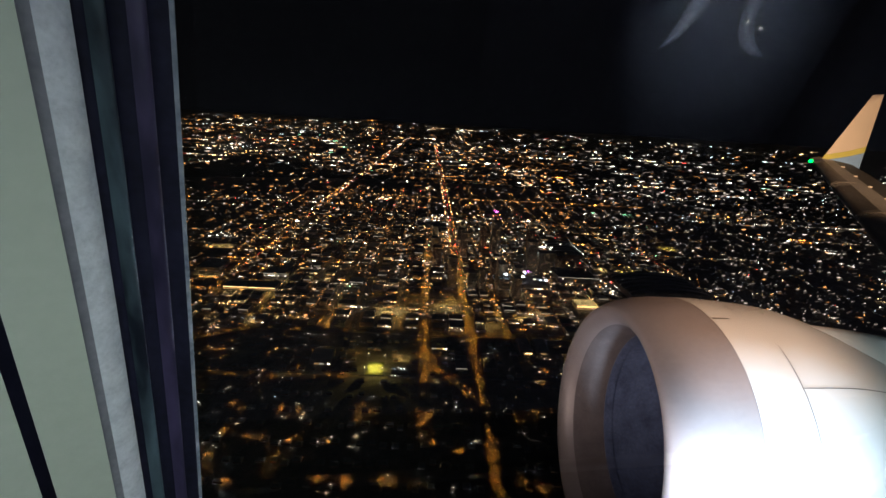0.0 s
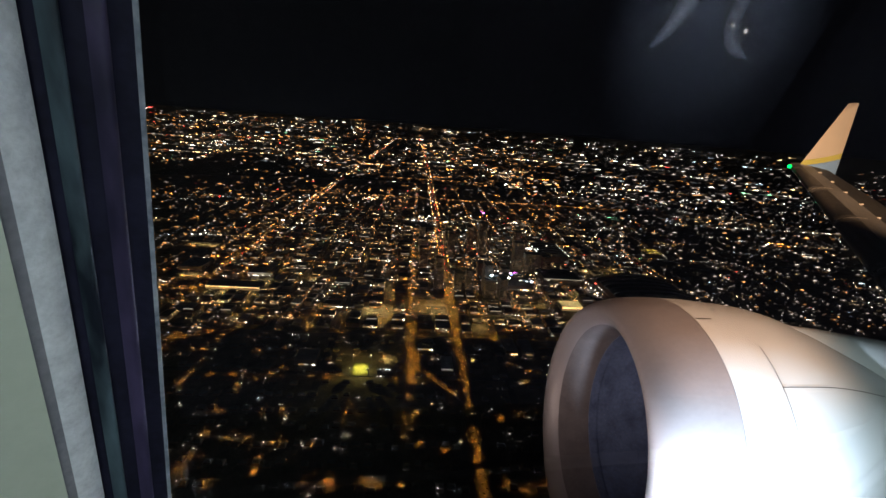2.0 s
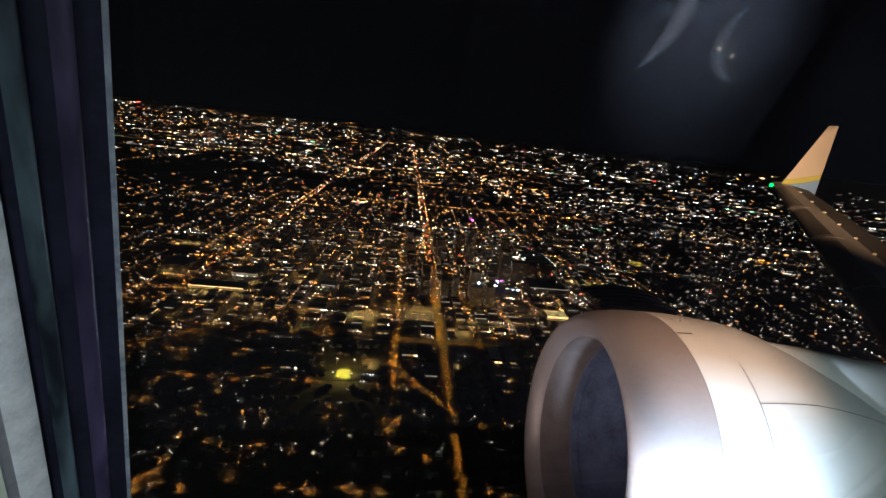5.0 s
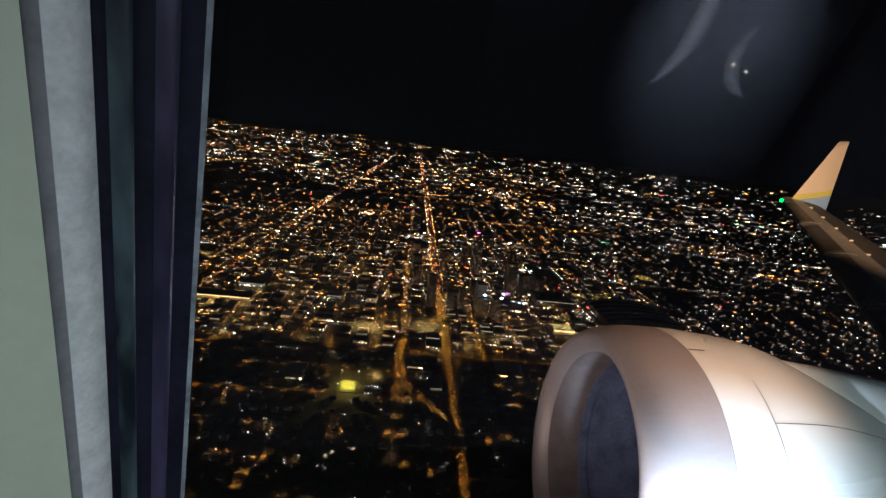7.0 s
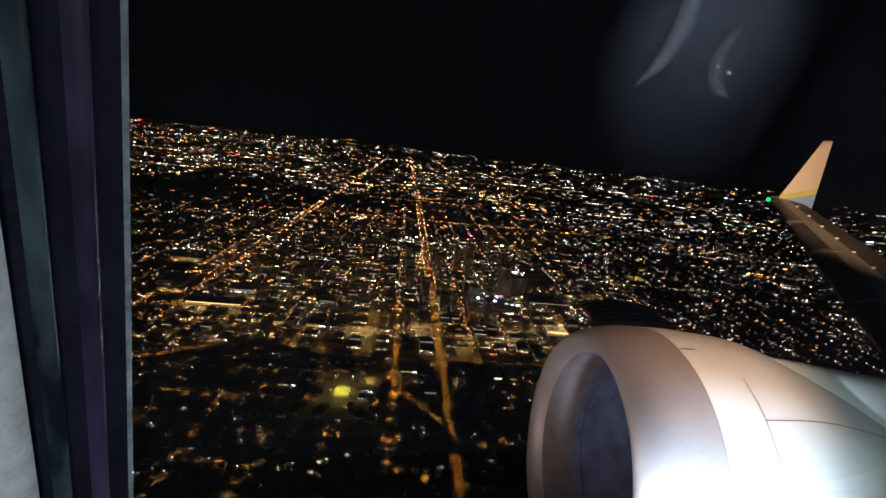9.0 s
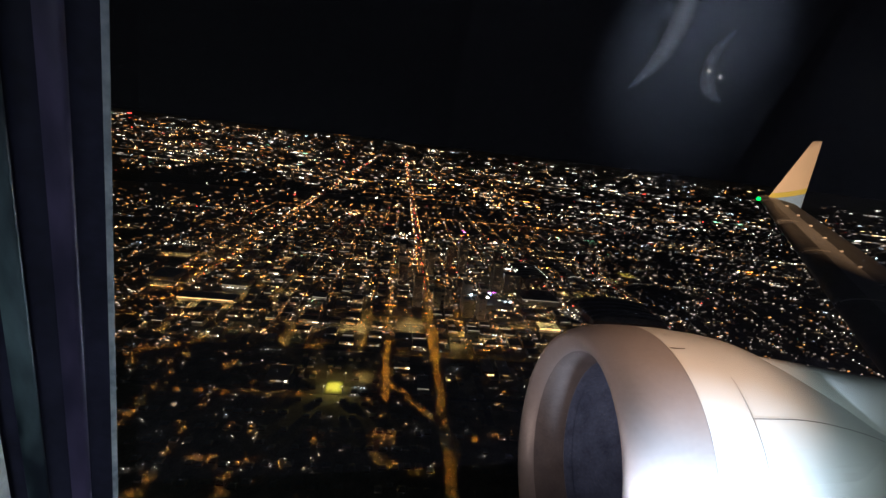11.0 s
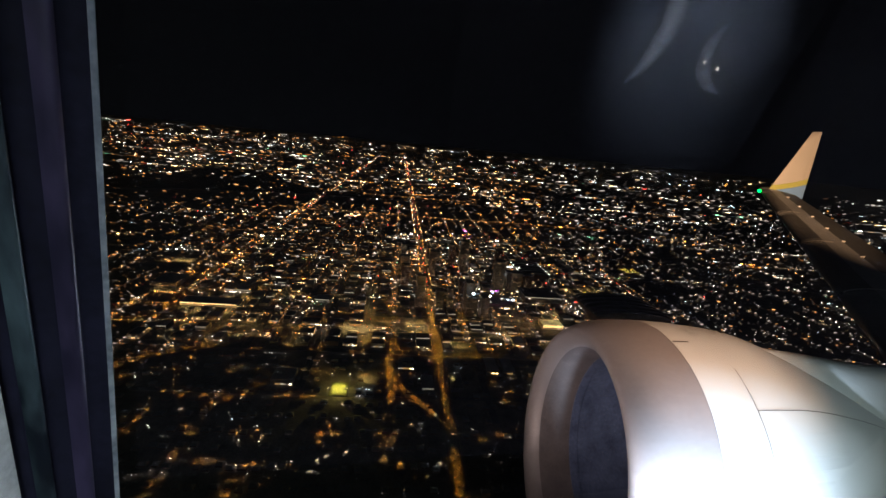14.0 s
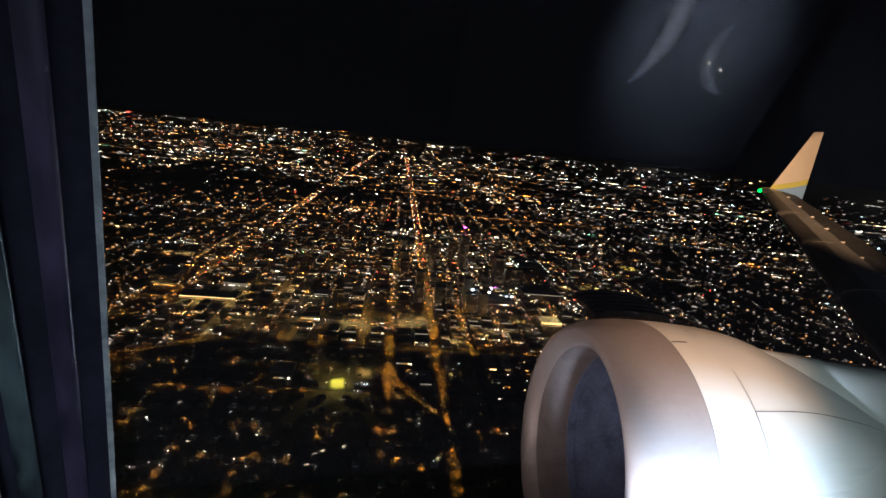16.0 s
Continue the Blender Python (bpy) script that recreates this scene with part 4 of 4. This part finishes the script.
def wing_shell(s0, s1, c0, c1, lift, rows=14, cols=22, under=True):
    """A piece of the wing's skin, from c0 to c1 metres of chord (None: to the trailing edge)."""
    verts, faces = [], []
    for i in range(rows + 1):
        s = s0 + (s1 - s0) * i / rows
        ch = wing_chord(s)
        e = ch if c1 is None else c1 * ch
        b = c0 * ch
        ring = []
        for j in range(cols + 1):
            c = e - (e - b) * math.sin(math.pi / 2 * j / cols)
            ring.append((c, foil(c, ch, True) + lift))
        if under:
            for j in range(cols + 1):
                c = b + (e - b) * (1 - math.cos(math.pi / 2 * j / cols))
                ring.append((c, foil(c, ch, False) - lift))
        verts += [wing_place(s, c, h) for c, h in ring]
        size = len(ring)
    for i in range(rows):
        for j in range(size - 1):
            faces.append((i * size + j, i * size + j + 1, (i + 1) * size + j + 1, (i + 1) * size + j))
    faces.append(tuple(range(size)))
    faces.append(tuple(range(rows * size, rows * size + size)))
    return mesh_from("wing_skin", verts, faces)


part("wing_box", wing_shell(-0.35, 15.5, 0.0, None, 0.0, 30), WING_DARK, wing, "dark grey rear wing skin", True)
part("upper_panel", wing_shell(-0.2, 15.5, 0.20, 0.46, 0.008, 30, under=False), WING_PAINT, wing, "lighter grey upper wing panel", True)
for a, b in ((0.25, 2.95), (3.05, 5.75), (5.85, 8.9), (9.0, 11.8)):
    part("slat", wing_shell(a, b, 0.0, 0.20, 0.016, 10), SLAT_METAL, wing, "bare metal leading edge slat", True)
for s in (3.0, 5.8, 8.95):
    verts = []
    for j in range(13):
        c = wing_chord(s) * 0.30 * j / 12
        for w in (-0.03, 0.03):
            verts.append(wing_place(s + w, c, foil(c, wing_chord(s), True) + 0.022))
    part("slat_gap_seal", mesh_from("slat_gap_seal", verts, [(2 * j, 2 * j + 1, 2 * j + 3, 2 * j + 2) for j in range(12)]), CREAM, wing, "white slat end seal")
for k in range(9):
    s = 0.9 + 1.16 * k
    bm = bmesh.new()
    c = 0.46 * wing_chord(s)
    bmesh.ops.create_cube(bm, size=1.0, matrix=Matrix.Translation(wing_place(s, c, foil(c, wing_chord(s), True) + 0.02)) @ Matrix.Diagonal((0.14, 0.03, 0.05, 1)))
    part("vortex_vane", bm, CREAM, wing, "small pale vane")
bm = bmesh.new()
bmesh.ops.create_icosphere(bm, subdivisions=2, radius=0.075, matrix=Matrix.Translation(TIP + Vector((-0.05, 0.0, 0.02))))
part("navigation_light", bm, NAV_GREEN, wing, "glowing green position light", True)
bm = bmesh.new()
bmesh.ops.create_uvsphere(bm, u_segments=16, v_segments=8, radius=1.0, matrix=Matrix.Translation(TIP + AFT * 0.35 + UP * 0.02) @ Matrix.Rotation(radians(-8), 4, "Z") @ Matrix.Diagonal((0.42, 0.07, 0.05, 1)))
part("light_fairing", bm, CREAM, wing, "white position light fairing", True)

# the raised tip: heights along it, front and back edge, banded in blue, yellow and cream
W_LE0, W_TE0 = Vector((16.70, 15.75, -0.60)), Vector((18.45, 15.75, -0.80))
W_LE1, W_TE1 = Vector((18.68, 16.25, 1.86)), Vector((19.16, 16.25, 1.90))


def tip_band(name, mat, f0, f1, label, slant=0.0):
    verts, faces, cols, rows = [], [], 14, 8
    for i in range(rows + 1):
        f = f0 + (f1 - f0) * i / rows
        for side in (1, -1):
            for j in range(cols + 1):
                t = j / cols
                ff = f + slant * (t - 0.5) * (1 if 0 < f < 1 else 0)
                a, b = W_LE0.lerp(W_LE1, ff), W_TE0.lerp(W_TE1, ff)
                th = 0.10 * (1 - 0.7 * ff) * 4 * math.sqrt(t) * (1 - t) * 0.6
                verts.append(a.lerp(b, t) + Vector((0, -side * th, 0)))
    size = 2 * (cols + 1)
    for i in range(rows):
        for j in range(size - 1):
            if j != cols:
                faces.append((i * size + j, i * size + j + 1, (i + 1) * size + j + 1, (i + 1) * size + j))
    faces.append(tuple(rows * size + j for j in range(cols + 1)) + tuple(rows * size + size - 1 - j for j in range(cols + 1)))
    return part(name, mesh_from(name, verts, faces), mat, wing, label, True)


tip_band("winglet_base", BLUE, -0.10, 0.07, "blue band at the foot of the wing tip", 0.20)
tip_band("winglet_band", YELLOW, 0.07, 0.16, "yellow band across the wing tip", 0.20)
tip_band("winglet", CREAM, 0.16, 1.0, "cream upturned wing tip", 0.20)

# ---- the cabin window ----
PANEL = surface("sidewall_plastic", (0.36, 0.40, 0.35), (0.41, 0.45, 0.40), 9, 0.55, 0.0, 0.03, 30)
FOAM = surface("grey_foam", (0.40, 0.42, 0.49), (0.62, 0.64, 0.71), 160, 0.95, 0.0, 0.40, 5)
# soft shade between panel and foam is given by a darker foam colour
CREASE_SHADE = surface("painted_crease_shade", (0.13, 0.13, 0.16), (0.20, 0.20, 0.24), 120, 0.95, 0.0, 0.3, 5)
RUBBER = surface("black_rubber", (0.006, 0.006, 0.013), (0.016, 0.016, 0.036), 40, 0.6)
RUBBER.node_tree.nodes["Principled BSDF"].inputs["Specular IOR Level"].default_value = 0.12
# streaks of colour imitate lights mirrored along the glossy beads
SEAL_GLINT = surface("painted_glint_seal", (0.006, 0.009, 0.016), (0.095, 0.145, 0.18), 60, 0.28, 0.0, 0.1, 5, stretch=(1, 1, 0.07))
SEAL_SHEEN = surface("painted_sheen_seal", (0.014, 0.012, 0.032), (0.075, 0.058, 0.135), 60, 0.30, 0.0, 0.1, 5, stretch=(1, 1, 0.06))
for m in (SEAL_GLINT, SEAL_SHEEN):
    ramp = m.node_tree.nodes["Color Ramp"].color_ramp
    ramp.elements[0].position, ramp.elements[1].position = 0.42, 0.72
    m.node_tree.nodes["Principled BSDF"].inputs["Specular IOR Level"].default_value = 1.0
EDGE = surface("pane_edge", (0.10, 0.12, 0.16), (0.30, 0.33, 0.40), 70, 0.4)
DARK_TRIM = surface("dark_cabin", (0.20, 0.20, 0.21), (0.30, 0.30, 0.31), 2, 0.9)
WINDOW = Matrix.Translation((-0.0424, 0, -0.0275)) @ Matrix.Rotation(radians(13.0), 4, "X") @ Matrix.Rotation(radians(9.1), 4, "Y")   # the side wall leans in at the top
WIDE, LOW, HIGH, ROUND = 0.40, -0.245, 0.165, 0.07


def loop(o, y, per=10):
    """A ring round the window's clear opening, o outside it and y out from the eye."""
    out, r = [], ROUND + o
    for cx, cz, a0 in ((WIDE - ROUND, HIGH - ROUND, 0), (ROUND, HIGH - ROUND, 90), (ROUND, LOW + ROUND, 180), (WIDE - ROUND, LOW + ROUND, 270)):
        for j in range(per + 1):
            a = radians(a0 + 90 * j / per)
            out.append(WINDOW @ Vector((cx + r * math.cos(a), y, cz + r * math.sin(a))))
    return out


def frame_ring(name, profile, mat, label, parent, smooth=True):
    rings = [loop(o, y) for o, y in profile]
    n = len(rings[0])
    verts = [p for r in rings for p in r]
    faces = [(i * n + j, i * n + (j + 1) % n, (i + 1) * n + (j + 1) % n, (i + 1) * n + j) for i in range(len(rings) - 1) for j in range(n)]
    return part(name, mesh_from(name, verts, faces), mat, parent, label, smooth)


def bowed(a, b, bulge, n=8):
    """A rounded profile from a to b, bulging into the opening."""
    return [(a[0] + (b[0] - a[0]) * i / n - bulge * math.sin(math.pi * i / n), a[1] + (b[1] - a[1]) * i / n) for i in range(n + 1)]


window = tagged(new("window_1"), "cabin window with grey foam trim and black rubber seals", "window", kind="structure")
frame_ring("reveal", [(0.0135, 0.0734), (0.0147, 0.0730), (0.019, 0.070), (0.0243, 0.0668)], PANEL, "pale grey-green reveal panel", window)
frame_ring("reveal_groove", [(0.0243, 0.0668), (0.0246, 0.070), (0.0266, 0.070), (0.0268, 0.0655)], RUBBER, "dark panel gap", window, False)
frame_ring("outer_reveal", [(0.0268, 0.0655), (0.05, 0.051), (0.075, 0.030), (0.09, 0.02)], PANEL, "pale grey-green outer reveal", window)
frame_ring("foam_crease", [(0.0135, 0.0734), (0.0138, 0.0746), (0.0127, 0.0757)], CREASE_SHADE, "strip painted as the crease's shade", window)
frame_ring("foam_trim", bowed((0.0127, 0.0757), (0.0100, 0.0818), 0.0007), FOAM, "grey foam edge trim", window)
frame_ring("inner_seal", [(0.0100, 0.0818), (0.0125, 0.0835), (0.0125, 0.0868), (0.0106, 0.0868)], RUBBER, "black rubber seal", window)
frame_ring("seal_bead", bowed((0.0106, 0.0868), (0.0076, 0.0885), 0.0012), SEAL_GLINT, "shiny seal bead with painted blue-grey glints", window)
frame_ring("middle_seal", [(0.0076, 0.0885), (0.0095, 0.090), (0.0095, 0.094), (0.0068, 0.0945)], RUBBER, "black rubber seal", window)
frame_ring("outer_bead", bowed((0.0068, 0.0945), (0.0036, 0.0965), 0.0010), SEAL_SHEEN, "seal bead with a painted violet-grey sheen", window)
frame_ring("outer_seal", [(0.0036, 0.0965), (0.0050, 0.098), (0.0050, 0.100), (0.0010, 0.1009)], RUBBER, "black rubber seal", window)
frame_ring("pane_rim", bowed((0.0010, 0.1009), (0.0, 0.1015), 0.0003), EDGE, "light pane edge", window)
frame_ring("pane_back", [(0.0, 0.1015), (0.012, 0.1040), (0.040, 0.116), (0.080, 0.13)], RUBBER, "dark outer rim", window)
GLASS, gn, gl, gp = material("window_glass")
gp.inputs["Base Color"].default_value = (1, 1, 1, 1)
gp.inputs["Transmission Weight"].default_value, gp.inputs["Roughness"].default_value, gp.inputs["IOR"].default_value = 1.0, 0.0, 1.35
film, both = gn.new("ShaderNodeBsdfDiffuse"), gn.new("ShaderNodeMixShader")
both.inputs[0].default_value = 0.0025          # a thin white film that adds an overall haze to the pane
gl.new(gp.outputs[0], both.inputs[1])
gl.new(film.outputs[0], both.inputs[2])
gl.new(both.outputs[0], gn["Material Output"].inputs["Surface"])
a, b = loop(0.016, 0.1065), loop(0.020, 0.1085)
n = len(a)
pane = part("pane", mesh_from("pane", a + b, [tuple(range(n)), tuple(range(2 * n - 1, n - 1, -1))] + [(j, n + j, n + (j + 1) % n, (j + 1) % n) for j in range(n)]), GLASS, window, "clear acrylic pane")
pane.visible_shadow = False

# ---- cabin shell ----
tagged(frame_ring("wall_cabin", [(0.09, 0.02), (0.34, 0.02)], DARK_TRIM, "", None, False), "cabin side wall round the window", "wall", kind="structure")
tagged(frame_ring("wall_fuselage", [(0.080, 0.13), (0.34, 0.13), (0.35, 0.10)], COWL, "", None, False), "outer skin plate round the window", "wall", kind="structure")


def fuselage_tube(radius=2.05, x0=-9.0, x1=14.0, around=48, along=46):
    """The round hull, with a gap where the window plate sits."""
    verts, faces = [], []
    for i in range(along + 1):
        for j in range(around):
            a = 2 * math.pi * j / around
            verts.append((x0 + (x1 - x0) * i / along, radius * math.cos(a), radius * math.sin(a)))
    for i in range(along):
        x = x0 + (x1 - x0) * (i + 0.5) / along
        for j in range(around):
            if -0.5 < x < 0.75 and (j < 2 or j > around - 3):
                continue
            k = (j + 1) % around
            faces.append((i * around + j, i * around + k, (i + 1) * around + k, (i + 1) * around + j))
    return mesh_from("fuselage", verts, faces)


hull = part("fuselage", fuselage_tube(), COWL, None, "", True)
hull.matrix_basis = Matrix.Translation((0, -1.95, 0.08)) @ Matrix.Rotation(radians(-2.5), 4, "Z") @ Matrix.Rotation(radians(4.0), 4, "Y")
tagged(hull, "pale grey aircraft hull round the cabin", "fuselage", kind="structure")
CARPET = surface("grey_carpet", (0.17, 0.17, 0.21), (0.24, 0.24, 0.29), 30, 0.95, 0.0, 0.2)
for nm, box in (("floor", (-1.7, 1.9, -3.3, -0.24, -1.05, -1.0)), ("ceiling", (-1.7, 1.9, -3.3, -0.3, 1.10, 1.15)), ("wall_aisle", (-1.7, 1.9, -3.35, -3.3, -1.0, 1.10)), ("wall_front", (-1.75, -1.7, -3.3, -0.1, -1.0, 1.10)), ("wall_rear", (1.9, 1.95, -3.3, -0.1, -1.0, 1.10))):
    h = Heap()
    h.box(*box)
    tagged(part(nm, h.mesh(nm), CARPET if nm == "floor" else DARK_TRIM), "grey carpeted cabin floor" if nm == "floor" else "dark cabin lining at night", nm.split("_")[0], kind="structure")
# unseen lining added so the pane mirrors an even grey veil
verts, faces, n = [], [], 8
for r in (2.03, 2.00):
    for x in (-1.7, 1.9):
        for j in range(n + 1):
            a = radians(-33 + 20 * j / n)
            verts.append((x, r * math.cos(a), r * math.sin(a)))
for j in range(n):
    for k in (0, 2 * n + 2):
        faces.append((k + j, k + j + 1, k + n + 2 + j, k + n + 1 + j))
veil_lining = part("wall_veil_lining", mesh_from("wall_veil_lining", verts, faces), CARPET)
veil_lining.matrix_basis = hull.matrix_basis
tagged(veil_lining, "added grey lower lining, unseen, mirrored in the pane", "wall", kind="structure")

# added partition, curved strips and two bulbs; the pane mirrors haze, arcs and dots
h = Heap()
h.box(0.35, 1.78, -1.58, -1.54, -1.0, 1.10)
tagged(part("wall_haze_partition", h.mesh("wall_haze_partition"), DARK_TRIM), "added dark grey partition that the pane mirrors as haze", "wall", kind="structure")
# stepped glow gives the mirrored arcs their soft edges
ARC_GLOW = [glow("arc_rim", (0.66, 0.78, 1.0), 1.3), glow("arc_side", (0.66, 0.78, 1.0), 2.2), glow("arc_core", (0.70, 0.80, 1.0), 3.0)]


def arc_strip(x, z, rx, rz, first, last, wide, dim):
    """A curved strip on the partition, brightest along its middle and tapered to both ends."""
    top = tagged(new("arc_strip"), "added curved bluish strip on the partition, mirrored as an arc", "mood light", "mood lights")
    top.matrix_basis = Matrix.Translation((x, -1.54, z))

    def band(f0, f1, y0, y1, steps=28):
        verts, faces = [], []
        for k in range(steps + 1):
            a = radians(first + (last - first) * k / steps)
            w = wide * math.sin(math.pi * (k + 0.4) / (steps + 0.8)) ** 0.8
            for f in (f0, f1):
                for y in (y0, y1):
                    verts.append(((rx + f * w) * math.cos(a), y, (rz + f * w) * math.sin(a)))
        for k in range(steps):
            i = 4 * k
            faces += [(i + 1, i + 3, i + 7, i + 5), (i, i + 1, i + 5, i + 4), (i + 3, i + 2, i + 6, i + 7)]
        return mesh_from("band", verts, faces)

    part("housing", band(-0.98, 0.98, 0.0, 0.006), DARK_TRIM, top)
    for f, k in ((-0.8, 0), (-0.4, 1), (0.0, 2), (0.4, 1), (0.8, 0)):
        part("diffuser", band(f - 0.2, f + 0.2, 0.006, 0.010), ARC_GLOW[max(0, k - dim)], top, "glowing diffuser")


arc_strip(0.84, -0.165, 0.31, 0.36, 40, -46, 0.042, 0)
arc_strip(1.524, -0.263, 0.165, 0.165, 140, 262, 0.030, 1)
# two bulbs added for the pair of dots mirrored in the pane
for x, z in ((1.358, -0.309), (1.427, -0.328)):
    lamp_ob = tagged(new("pane_dot_light"), "added small round light that the pane mirrors as a dot", "reading light", "reading lights")
    lamp_ob.matrix_basis = Matrix.Translation((x, -1.52, z))
    bm = bmesh.new()
    bmesh.ops.create_cone(bm, cap_ends=True, segments=16, radius1=0.007, radius2=0.012, depth=0.02, matrix=Matrix.Translation((0, -0.010, 0)) @ Matrix.Rotation(radians(90), 4, "X"))
    part("housing", bm, DARK_TRIM, lamp_ob)
    bm = bmesh.new()
    bmesh.ops.create_icosphere(bm, subdivisions=2, radius=0.0072)
    part("bulb", bm, PANE_DOT_GLOW, lamp_ob, "glowing warm bulb", True)
